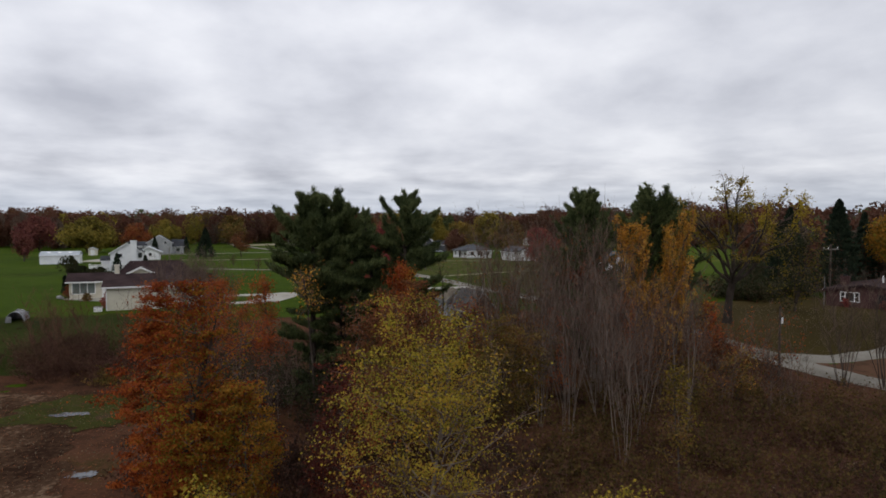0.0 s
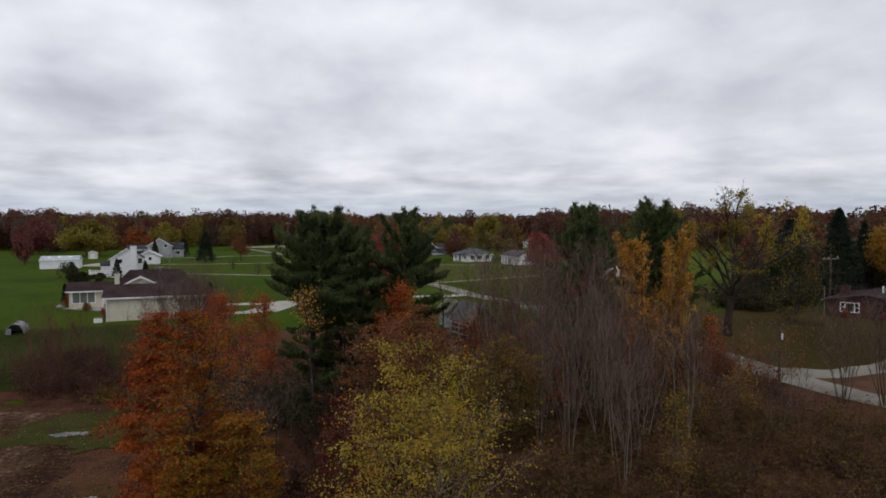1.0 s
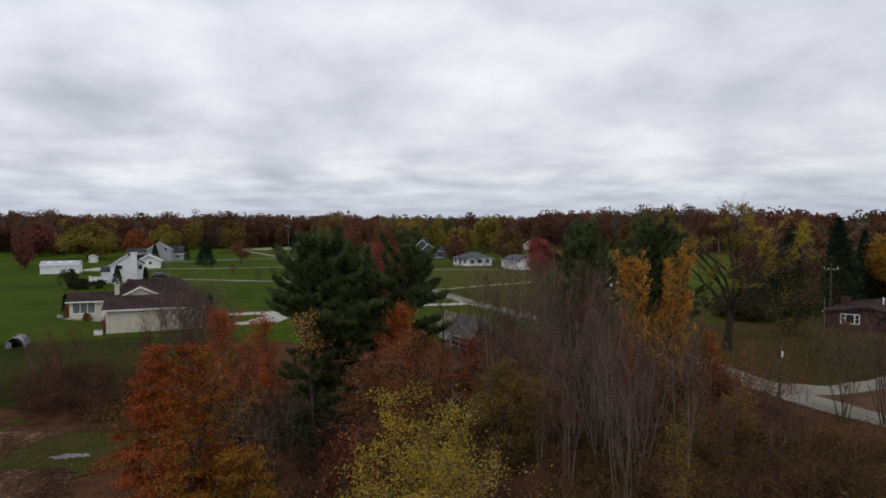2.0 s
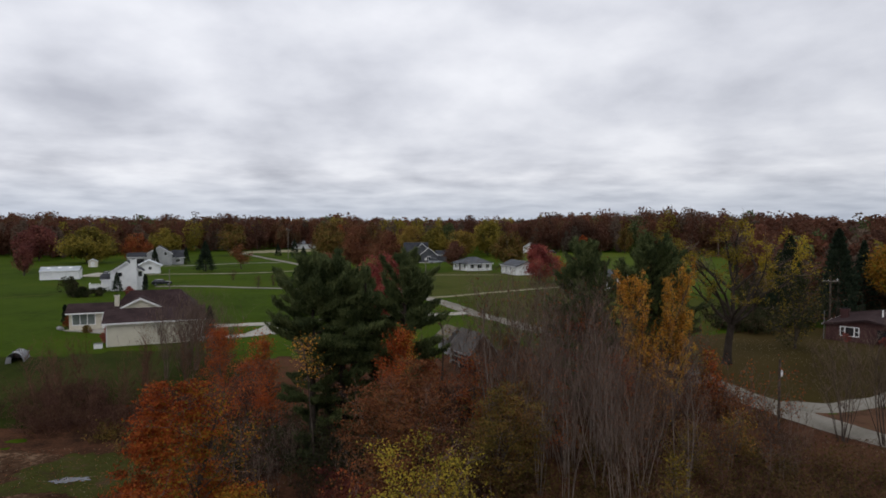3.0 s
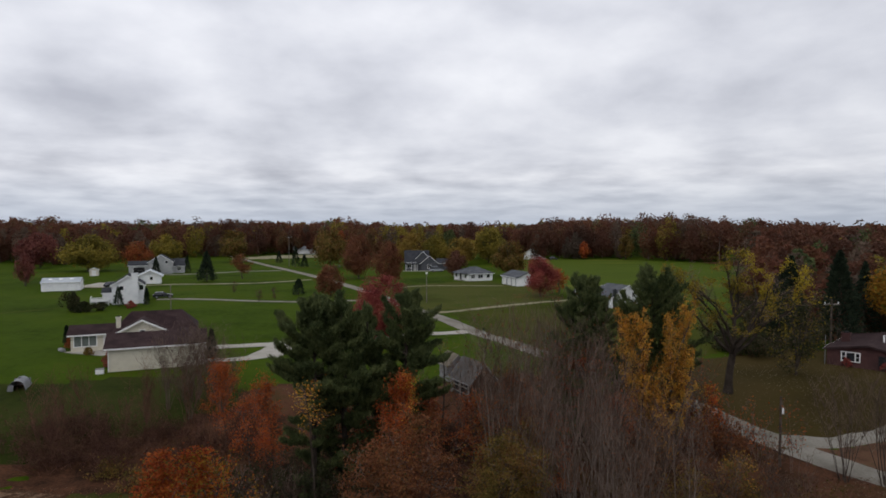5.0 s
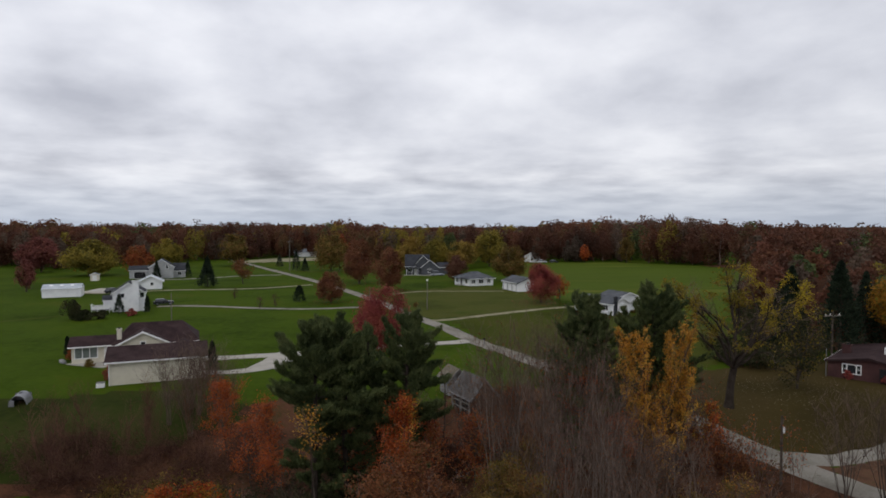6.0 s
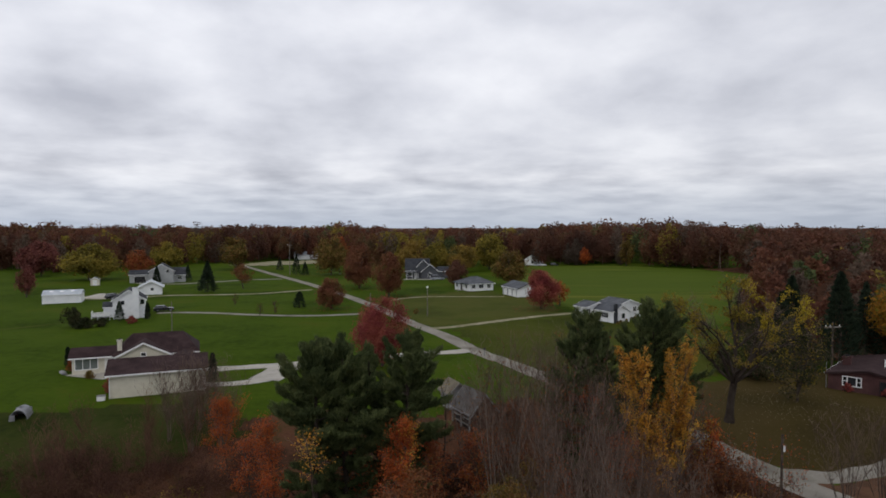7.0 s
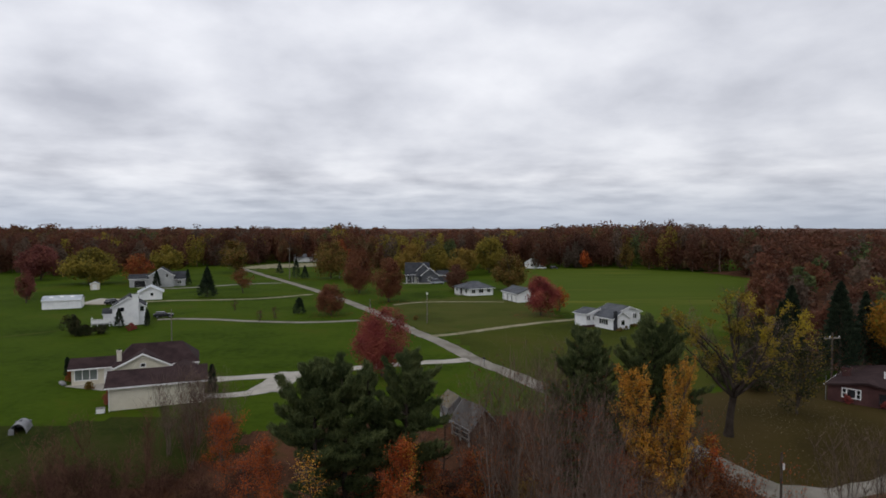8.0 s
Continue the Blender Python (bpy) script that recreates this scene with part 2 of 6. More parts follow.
L_SPRUCE = leafmat("spruce_needles", [(0.0168, 0.0247, 0.0163), (0.028, 0.0416, 0.025), (0.0448, 0.0598, 0.035)], 0.8, 0.6)
L_WILLOW = leafmat("yellow_willow_leaves", [(0.1207, 0.1031, 0.0235), (0.2131, 0.1697, 0.0302), (0.2984, 0.2182, 0.0402)], 0.12)
L_WOOD = leafmat("woodland_russet", [(0.0861, 0.0471, 0.0293), (0.1122, 0.0455, 0.0306), (0.1512, 0.0618, 0.0365), (0.1489, 0.0824, 0.0400), (0.1002, 0.0726, 0.0362)], 0.055, 0.2)
L_WOODR = leafmat("woodland_brown", [(0.0684, 0.0387, 0.0276), (0.0978, 0.0467, 0.0318), (0.1275, 0.0563, 0.0362), (0.1059, 0.0637, 0.0355)], 0.05, 0.2)
L_WOODG = leafmat("woodland_grey_twigs", [(0.0789, 0.0588, 0.0455), (0.1114, 0.0813, 0.0608), (0.1366, 0.0949, 0.0685)], 0.05, 0.2)
M_WHITE = mat("white_siding", [(0.62, 0.63, 0.64), (0.74, 0.75, 0.76), (0.80, 0.80, 0.80)], 0.6, 0.5, 5, bands=3.0)
M_CREAM = mat("cream_siding", [(0.50, 0.46, 0.37), (0.58, 0.54, 0.44), (0.64, 0.60, 0.50)], 0.6, 0.5, 5, bands=3.0)
M_GREYSIDE = mat("grey_siding", [(0.27, 0.28, 0.28), (0.35, 0.36, 0.36), (0.40, 0.40, 0.40)], 0.6, 0.5, 5, bands=3.0)
M_BLUEGREY = mat("slate_blue_siding", [(0.0385, 0.0420, 0.0504), (0.0595, 0.0630, 0.0720), (0.0770, 0.0805, 0.0900)], 0.6, 0.5, 5, bands=3.0)
M_ROOFBR = mat("brown_shingles", [(0.0211, 0.0122, 0.0129), (0.0352, 0.0210, 0.0214), (0.0507, 0.0326, 0.0321)], 0.9, 0.6, 7, fine=0.7, fine_scale=7, bump=0.5, spec=0.1)
M_ROOFGR = mat("grey_shingles", [(0.050, 0.053, 0.060), (0.080, 0.085, 0.095), (0.115, 0.12, 0.13)], 0.9, 0.6, 7, fine=0.7, fine_scale=7, bump=0.5, spec=0.1)
M_ROOFDK = mat("dark_shingles", [(0.022, 0.023, 0.027), (0.038, 0.040, 0.046), (0.055, 0.057, 0.064)], 0.9, 0.6, 7, fine=0.7, fine_scale=7, bump=0.5, spec=0.1)
M_METALROOF = mat("pale_metal_roof", [(0.30, 0.33, 0.36), (0.38, 0.41, 0.44), (0.45, 0.48, 0.50)], 0.55, 0.4, 5, metal=0.2)
M_GALV = mat("galvanised_steel", [(0.1326, 0.1365, 0.1482), (0.195, 0.1989, 0.2106), (0.2574, 0.2613, 0.273)], 0.5, 0.8, 5, metal=0.4)
M_BRICK = mat("red_brown_brick", [(0.0403, 0.018, 0.0179), (0.0634, 0.027, 0.0255), (0.0864, 0.0408, 0.037)], 0.9, 0.5, 5, fine=0.8, fine_scale=9, bump=0.5, bump_scale=12)
M_TRIM = mat("white_trim", [(0.70, 0.70, 0.69), (0.80, 0.80, 0.79)], 0.5, 2)
M_GLASS = mat("window_glass", [(0.012, 0.014, 0.018), (0.025, 0.028, 0.034)], 0.08, 0.8, spec=0.8)
# window pane with a paler grey-green base colour, for the cream house
M_PALEPANE = mat("pale_grey_glass", [(0.10, 0.115, 0.11), (0.17, 0.19, 0.18)], 0.15, 0.8, spec=0.6)
M_DARK = mat("dark_opening", [(0.010, 0.010, 0.011), (0.018, 0.017, 0.017)], 0.8, 1)
M_POLE = mat("weathered_pole", [(0.10, 0.085, 0.07), (0.16, 0.14, 0.12), (0.21, 0.19, 0.17)], 0.95, 1.5, 6)
M_OLDWOOD = mat("weathered_boards", [(0.14, 0.14, 0.145), (0.21, 0.21, 0.215), (0.28, 0.275, 0.27)], 0.9, 0.8, 6, fine=0.5, fine_scale=8, bump=0.5)
M_OLDROOF = mat("weathered_roofing", [(0.0585, 0.0547, 0.0533), (0.0858, 0.0803, 0.0763), (0.117, 0.1087, 0.1008)], 0.9, 0.7, 6, fine=0.6, fine_scale=6, bump=0.5, spec=0.1)
M_REDBOARD = mat("faded_red_boards", [(0.060, 0.032, 0.026), (0.095, 0.050, 0.038), (0.13, 0.078, 0.06)], 0.9, 0.8, 6, fine=0.5, fine_scale=8, bump=0.4, objrand=0.5, spec=0.05)
M_PALEWOOD = mat("pale_weathered_wood", [(0.1560, 0.1500, 0.1380), (0.2040, 0.1980, 0.1860), (0.2520, 0.2460, 0.2280)], 0.9, 1.2, 6, fine=0.4, fine_scale=9, spec=0.05)
M_TANROOF = mat("tan_roofing", [(0.1050, 0.0900, 0.0675), (0.1425, 0.1237, 0.0938), (0.1800, 0.1575, 0.1200)], 0.9, 0.7, 6, fine=0.5, fine_scale=6, spec=0.05)
M_CARDK = mat("dark_car_paint", [(0.012, 0.013, 0.016), (0.02, 0.021, 0.025)], 0.25, 1, spec=0.6)
M_CARWH = mat("white_car_paint", [(0.6, 0.6, 0.62), (0.72, 0.72, 0.73)], 0.25, 1, spec=0.6)
M_CARSILVER = mat("silver_car_paint", [(0.30, 0.32, 0.36), (0.40, 0.42, 0.46)], 0.25, 1, spec=0.6)
M_CARRED = mat("dull_red_paint", [(0.12, 0.03, 0.028), (0.17, 0.045, 0.04)], 0.35, 1)
M_RUBBER = mat("rubber", [(0.015, 0.015, 0.015), (0.03, 0.03, 0.03)], 0.9, 3)


# ---- mesh helpers ----
def mesh_of(name, V, F, material):
    """A mesh from an array of corners and an array of faces with one number of corners each."""
    V, F = np.asarray(V, dtype=np.float32), np.asarray(F, dtype=np.int32)
    me = bpy.data.meshes.new(name)
    me.vertices.add(len(V))
    me.vertices.foreach_set("co", V.ravel())
    n, k = F.shape
    me.loops.add(n * k)
    me.loops.foreach_set("vertex_index", F.ravel())
    me.polygons.add(n)
    me.polygons.foreach_set("loop_start", np.arange(0, n * k, k, dtype=np.int32))
    me.polygons.foreach_set("loop_total", np.full(n, k, dtype=np.int32))
    me.materials.append(material)
    me.update(calc_edges=True)
    return me


def part(name, bm, material, parent=None, label=""):
    """Link a bmesh, or a ready mesh, as one object under a thing or a part."""
    if isinstance(bm, bpy.types.Mesh):
        me = bm
    else:
        me = bpy.data.meshes.new(name)
        bmesh.ops.recalc_face_normals(bm, faces=bm.faces)
        bm.to_mesh(me)
        bm.free()
        me.materials.append(material)
    ob = new(name, me)
    if parent is not None:
        ob.parent = parent
    if label:
        tagged(ob, label)
    return ob


def thing(name, x, y, z, yaw, label, category, group="", kind=""):
    ob = new(name)
    ob.matrix_world = pose(x, y, z, 0, 0, yaw)
    return tagged(ob, label, category, group, kind)


def add_box(bm, x0, y0, z0, x1, y1, z1, bevel=0.0):
    r = bmesh.ops.create_cube(bm, size=1)
    for v in r["verts"]:
        v.co = Vector(((x0 + x1) / 2 + v.co.x * (x1 - x0), (y0 + y1) / 2 + v.co.y * (y1 - y0), (z0 + z1) / 2 + v.co.z * (z1 - z0)))
    if bevel:
        es = list({e for v in r["verts"] for e in v.link_edges})
        bmesh.ops.bevel(bm, geom=es, offset=bevel, segments=2, affect="EDGES")


def box(x0, y0, z0, x1, y1, z1, bevel=0.0):
    bm = bmesh.new()
    add_box(bm, x0, y0, z0, x1, y1, z1, bevel)
    return bm


def tube_bm(x, y, z0, z1, r0, r1, n=10):
    bm = bmesh.new()
    bmesh.ops.create_cone(bm, cap_ends=True, segments=n, radius1=r0, radius2=r1, depth=z1 - z0, matrix=Matrix.Translation((x, y, (z0 + z1) / 2)))
    return bm


def slab(points, up_vec, thick):
    """A plate from a ring of corners, thickened along up_vec."""
    bm = bmesh.new()
    a = [bm.verts.new(p) for p in points]
    d = Vector(up_vec) * thick
    b = [bm.verts.new(Vector(p) + d) for p in points]
    bm.faces.new(a)
    bm.faces.new(b)
    for i in range(len(a)):
        j = (i + 1) % len(a)
        bm.faces.new((a[i], a[j], b[j], b[i]))
    return bm


# ---- ground ----
def axis_steps(lo, hi, centre, near, growth):
    v, s, out_ = centre, near, [centre]
    while v < hi:
        v += s
        s *= growth
        out_.append(min(v, hi))
    v, s = centre, near
    while v > lo:
        v -= s
        s *= growth
        out_.insert(0, max(v, lo))
    return out_


def ground_sheet():
    xs, ys = axis_steps(-4500, 4500, 0, 2.2, 1.045), axis_steps(-4500, 4500, 45, 1.6, 1.05)
    V = np.array([(x, y, gz(x, y) + (0.10 * noise.noise((x * 0.11, y * 0.11, 3.0)) if y < 64 else 0.0)) for y in ys for x in xs])
    nx = len(xs)
    i, j = np.meshgrid(np.arange(nx - 1), np.arange(len(ys) - 1))
    a = (j * nx + i).ravel()
    F = np.stack([a, a + 1, a + nx + 1, a + nx], axis=1)
    ob = part("ground", mesh_of("ground", V, F, M_GRASS), None)
    ob.data.polygons.foreach_set("use_smooth", np.ones(len(F), dtype=bool))
    return tagged(ob, "mown green grass falling gently into a hollow", "ground", kind="structure")


ground_sheet()


def patch(name, ring, material, lift, step, label, category, ragged=1.5, seed=0.0):
    """A patch of other soil lying on the ground: a fine net cut to a ragged ring of plan points."""
    xs_, ys_ = [p[0] for p in ring], [p[1] for p in ring]
    x0, x1, y0, y1 = min(xs_) - ragged, max(xs_) + ragged, min(ys_) - ragged, max(ys_) + ragged
    nx, ny = max(2, int((x1 - x0) / step)), max(2, int((y1 - y0) / step))
    gx, gy = np.meshgrid(np.linspace(x0, x1, nx + 1), np.linspace(y0, y1, ny + 1))

    def inside(px, py):
        c = np.zeros(px.shape, dtype=bool)
        n = len(ring)
        for k in range(n):
            (ax, ay), (bx, by) = ring[k], ring[(k + 1) % n]
            if ay == by:
                continue
            c ^= ((ay > py) != (by > py)) & (px < (bx - ax) * (py - ay) / (by - ay) + ax)
        return c

    cx, cy = (gx[:-1, :-1] + gx[1:, 1:]) / 2, (gy[:-1, :-1] + gy[1:, 1:]) / 2
    f = 2.2 / max(ragged, 0.3)
    wob = np.vectorize(lambda a, b: noise.noise((a * f * 0.35, b * f * 0.35, seed)) + 0.5 * noise.noise((a * f, b * f, seed + 7)))
    wx, wy = wob(cx, cy) * ragged, wob(cx + 91, cy) * ragged
    keep = inside(cx + wx, cy + wy)
    V = np.array([(a, b, gz(a, b) + lift + (0.10 * noise.noise((a * 0.11, b * 0.11, 3.0)) if b < 64 else 0.0)) for a, b in zip(gx.ravel(), gy.ravel())])
    jj, ii = np.nonzero(keep)
    a = jj * (nx + 1) + ii
    F = np.stack([a, a + 1, a + nx + 2, a + nx + 1], axis=1)
    used, inv = np.unique(F, return_inverse=True)
    ob = part(name, mesh_of(name, V[used], inv.reshape(F.shape), material), None)
    return tagged(ob, label, category, kind="structure")


def smooth_line(pts, n=8):
    """A Catmull-Rom line through plan points."""
    P = [pts[0]] + list(pts) + [pts[-1]]
    out_ = []
    for k in range(1, len(P) - 2):
        p0, p1, p2, p3 = (np.array(P[k + d], dtype=float) for d in (-1, 0, 1, 2))
        for s in range(n):
            u = s / n
            out_.append(0.5 * (2 * p1 + (p2 - p0) * u + (2 * p0 - 5 * p1 + 4 * p2 - p3) * u * u + (3 * p1 - 3 * p2 + p3 - p0) * u ** 3))
    out_.append(np.array(pts[-1], dtype=float))
    return out_


def ribbon(name, pts, width, material, lift, label, category, rough_edge=0.15):
    line = smooth_line(pts)
    V, F = [], []
    cross = 6
    for k, p in enumerate(line):
        a, b = line[max(0, k - 1)], line[min(len(line) - 1, k + 1)]
        d = (b - a) / (np.linalg.norm(b - a) + 1e-9)
        nrm = np.array((-d[1], d[0]))
        for s in range(cross + 1):
            o = (s / cross - 0.5) * width
            if s in (0, cross):
                o += rough_edge * noise.noise((p[0] * 0.4, p[1] * 0.4, s)) * 2
            q = p + nrm * o
            edge = 0.0 if s in (0, cross) else lift
            V.append((q[0], q[1], gz(q[0], q[1]) + 0.03 + edge + (0.10 * noise.noise((q[0] * 0.11, q[1] * 0.11, 3.0)) if q[1] < 64 else 0.0)))
    for k in range(len(line) - 1):
        for s in range(cross):
            a = k * (cross + 1) + s
            F.append((a, a + 1, a + cross + 2, a + cross + 1))
    return tagged(part(name, mesh_of(name, V, F, material), None), label, category, kind="structure")


# soils
patch("woodland_floor", [(-90, 5), (-60, 44), (-40, 47), (-30, 54), (-22, 62), (-12, 66), (-2, 64), (8, 70), (16, 68), (21.5, 60), (26.4, 53.3), (31.8, 47), (37.9, 40.7), (48, 32.8), (70, 23.6), (70, -30), (-90, -30)],
      M_LITTER, 0.02, 0.8, "brown leaf litter and rough soil under the trees", "woodland floor", 2.0, 1.0)
patch("muddy_clearing", [(-60, 22), (-52, 44), (-36, 45), (-27, 43), (-22, 36), (-16, 24), (-20, 16), (-45, 14)], M_MUD, 0.045, 0.25, "wet brown churned mud with pale ruts", "bare soil", 1.5, 2.0)
patch("grass_verge", [(-29, 36.5), (-27, 43), (-18, 44), (-15, 38), (-20, 36.5)], M_VERGE, 0.065, 0.14, "patch of grass in the muddy clearing", "grass", 2.2, 3.0)
patch("puddle", [(-25.2, 38.3), (-24.8, 38.9), (-22.9, 39.1), (-22.5, 38.6), (-23.8, 38.2)], M_WATER, 0.085, 0.1, "shallow puddle reflecting the grey sky", "puddle", 0.4, 4.0)
patch("puddle", [(-18.2, 29.2), (-18.1, 29.7), (-17.2, 29.8), (-17.0, 29.4), (-17.6, 29.1)], M_WATER, 0.085, 0.08, "small bright puddle in the mud", "puddle", 0.3, 5.0)
patch("front_lawn", [(17.5, 70), (21, 64.5), (26.6, 56.4), (28, 53.4), (33, 51.6), (38.6, 53), (46, 57.2), (60, 65), (62, 80), (48, 84), (36, 78), (26, 76)], M_DRYGRASS, 0.02, 0.5, "dull dry lawn strewn with fallen leaves", "lawn", 1.6, 6.0)
patch("leaf_strewn_verge", [(29.5, 51.8), (33, 51), (38.6, 52.2), (46, 56), (56, 62), (75, 55), (75, 24), (49, 34), (39, 42), (33.4, 48)], M_LITTERRED, 0.022, 0.4, "reddish leaf-strewn verge between lane and drive", "verge", 0.6, 11.0)
patch("roadside_lawn", [(-4, 122), (0, 120), (28, 139), (26, 152), (24, 172), (10, 190), (-10, 176), (-16, 160)], M_THINLAWN, 0.05, 1.2, "thin tan-green lawn beside the lane", "lawn", 3.0, 7.0)
patch("side_lawn", [(6, 99), (14, 81), (20, 71), (26, 78), (36, 80), (48, 86), (56, 100), (60, 114), (44, 124), (30, 138), (27, 137), (12, 127), (1, 119)], M_OLIVELAWN, 0.03, 1.5, "olive-green lawn yellowing in patches", "lawn", 2.5, 12.0)
# patch of darker grass colour where the lawn meets the hollow
patch("rough_grass", [(-95, 40), (-86, 58), (-62, 63), (-44, 65), (-32, 68), (-22, 66), (-20, 58), (-32, 50), (-44, 43)], M_DARKGRASS, 0.035, 1.5, "darker grass at the foot of the lawn", "grass", 2.5, 13.0)
patch("hay_field", [(24, 160), (30, 150), (44, 128), (66, 118), (90, 165), (130, 238), (118, 286), (88, 316), (40, 312), (28, 250)], M_FIELD, 0.06, 2.0, "wide bright green hay field with mowing streaks", "field", 3.0, 8.0)
patch("wood_edge_floor", [(50, 90.5), (57, 108), (63, 122), (86, 168), (131, 240), (122, 288), (200, 330), (300, 210), (240, 62), (66, 88)], M_LITTER, 0.08, 2.0, "brown leaf litter at the edge of the woods", "woodland floor", 2.0, 14.0)
patch("stubble_field", [(-112, 318), (-98, 312), (-70, 330), (-72, 366), (-100, 352)], M_TRACK, 0.06, 2.0, "tan stubble strip before the woods", "field", 3.0, 9.0)

ribbon("worn_path", [(-110, 108), (-98, 110.5), (-88, 115), (-80, 123.5), (-77, 127)], 1.1, M_THINLAWN, 0.02, "faint worn path across the lawn", "path")
ribbon("worn_path", [(-4, 133), (6, 127), (16, 122), (24, 116)], 0.5, M_THINLAWN, 0.02, "faint trodden line across the lawn", "path")
# lane and drives
ribbon("road", [(-128, 358), (-95, 298), (-77.5, 266), (-61, 237), (-42, 202.5), (-19.5, 157), (-6.5, 125), (0, 111), (5.2, 96.8), (9.9, 87.5), (14.5, 77), (18.5, 69), (23, 61), (27.4, 53.8), (32.4, 47.2), (38, 41), (48, 33), (70, 24)],
       3.0, M_GRAVEL, 0.05, "pale gravel country lane running past the houses", "road")
ribbon("driveway", [(-19, 138.6), (-30, 135.8), (-42, 137), (-53, 140), (-61, 140.9), (-66, 140)], 2.2, M_GRAVEL, 0.04, "narrow pale gravel drive to the white house", "driveway")
ribbon("driveway", [(-42, 193), (-54, 182), (-67, 178), (-80, 176), (-92, 168), (-99, 168)], 2.2, M_TRACK, 0.04, "faint worn gravel drive in the grass", "driveway")
ribbon("driveway", [(-62, 233), (-75, 228), (-83, 220), (-95, 212), (-108, 214)], 2.6, M_GRAVEL, 0.04, "gravel drive to the grey house", "driveway")
ribbon("driveway", [(-3.5, 119), (1, 120), (9, 126.3), (18, 133), (27, 138.5), (33, 141)], 2.2, M_TRACK, 0.04, "worn tan drive to the split-level house", "driveway")
ribbon("driveway", [(-14, 166), (-6, 172.6), (6, 173.3), (17, 173.2)], 1.8, M_TRACK, 0.04, "faint tan drive to the long garage", "driveway")
ribbon("driveway", [(4, 97.5), (1, 96), (-4, 95), (-14, 91), (-22, 87.6), (-30, 85), (-35, 84.2)], 2.7, M_CONCRETE, 0.05, "pale concrete drive to the cream house", "driveway")
ribbon("driveway", [(-34, 76), (-28, 76.2), (-23.6, 78.3), (-22, 82), (-21.6, 87)], 2.4, M_CONCRETE, 0.055, "pale concrete turning loop", "driveway")
ribbon("driveway", [(-23.4, 78.2), (-22.7, 82), (-22.4, 86), (-21.8, 88.4)], 4.4, M_CONCRETE, 0.062, "wide pale concrete apron of the turning loop", "driveway")
ribbon("driveway", [(28.0, 52.6), (33, 51.8), (38.6, 53.2), (45, 56.5), (53, 62.5)], 1.8, M_GRAVEL, 0.045, "gravel drive to the brick house", "driveway")


# ---- plants ----
def tubes(segs, sides=5):
    """Tapered tubes from rows of start, end and two radii."""
    S = np.asarray(segs, dtype=float)
    p0, p1, r0, r1 = S[:, 0:3], S[:, 3:6], S[:, 6], S[:, 7]
    d = p1 - p0
    d /= np.linalg.norm(d, axis=1, keepdims=True) + 1e-9
    ref = np.where(np.abs(d[:, 2:3]) > 0.9, np.array([[1.0, 0, 0]]), np.array([[0, 0, 1.0]]))
    u = np.cross(d, ref)
    u /= np.linalg.norm(u, axis=1, keepdims=True) + 1e-9
    v = np.cross(d, u)
    a = np.arange(sides) * 2 * np.pi / sides
    ring = u[:, None, :] * np.cos(a)[None, :, None] + v[:, None, :] * np.sin(a)[None, :, None]
    lo, hi = p0[:, None, :] + ring * r0[:, None, None], p1[:, None, :] + ring * r1[:, None, None]
    n = len(S)
    V = np.concatenate([lo, hi], axis=1).reshape(-1, 3)
    base = (np.arange(n) * 2 * sides)[:, None]
    k = np.arange(sides)[None, :]
    k2 = (np.arange(sides)[None, :] + 1) % sides
    F = np.stack([base + k, base + k2, base + sides + k2, base + sides + k], axis=2).reshape(-1, 4)
    return V, F


def cane(rows, sides=5):
    """One unbroken tapered tube along a run of joined segments."""
    pts = [np.array(rows[0][0:3])] + [np.array(r_[3:6]) for r_ in rows]
    rad = [rows[0][6]] + [r_[7] for r_ in rows]
    a = np.arange(sides) * 2 * np.pi / sides
    V = np.concatenate([np.stack([p[0] + r_ * np.cos(a), p[1] + r_ * np.sin(a), np.full(sides, p[2])], axis=1) for p, r_ in zip(pts, rad)])
    F = [(i * sides + k, i * sides + (k + 1) % sides, (i + 1) * sides + (k + 1) % sides, (i + 1) * sides + k) for i in range(len(rows)) for k in range(sides)]
    return V, np.array(F)


def leaf_quads(C, size, rng, droop=0.0, aspect=0.7, along=None, vary=0.5, face=None, loose=0.6, pointed=False):
    """A kite-shaped leaf or spray at each centre."""
    n = len(C)
    u = rng.normal(size=(n, 3))
    if along is not None:
        u = u * 0.55 + along
    u[:, 2] -= droop
    u /= np.linalg.norm(u, axis=1, keepdims=True) + 1e-9
    w = rng.normal(size=(n, 3))
    v = np.cross(u, w)
    v /= np.linalg.norm(v, axis=1, keepdims=True) + 1e-9
    if face is not None:
        # leaves turned outward to the light
        nn = face + rng.normal(size=(n, 3)) * loose
        u = np.cross(nn, rng.normal(size=(n, 3)))
        u /= np.linalg.norm(u, axis=1, keepdims=True) + 1e-9
        v = np.cross(nn, u)
        v /= np.linalg.norm(v, axis=1, keepdims=True) + 1e-9
    s = size * (1 - vary / 2 + vary * rng.random((n, 1)))
    if pointed:
        V = np.stack([C - u * s * 0.5 + v * s * 0.5 * aspect, C + u * s * 0.6, C - u * s * 0.5 - v * s * 0.5 * aspect], axis=1).reshape(-1, 3)
        return V, np.arange(3 * n).reshape(n, 3)
    V = np.stack([C - u * s * 0.5, C + v * s * 0.5 * aspect, C + u * s * 0.5, C - v * s * 0.5 * aspect], axis=1).reshape(-1, 3)
    F = np.arange(4 * n).reshape(n, 4)
    return V, F


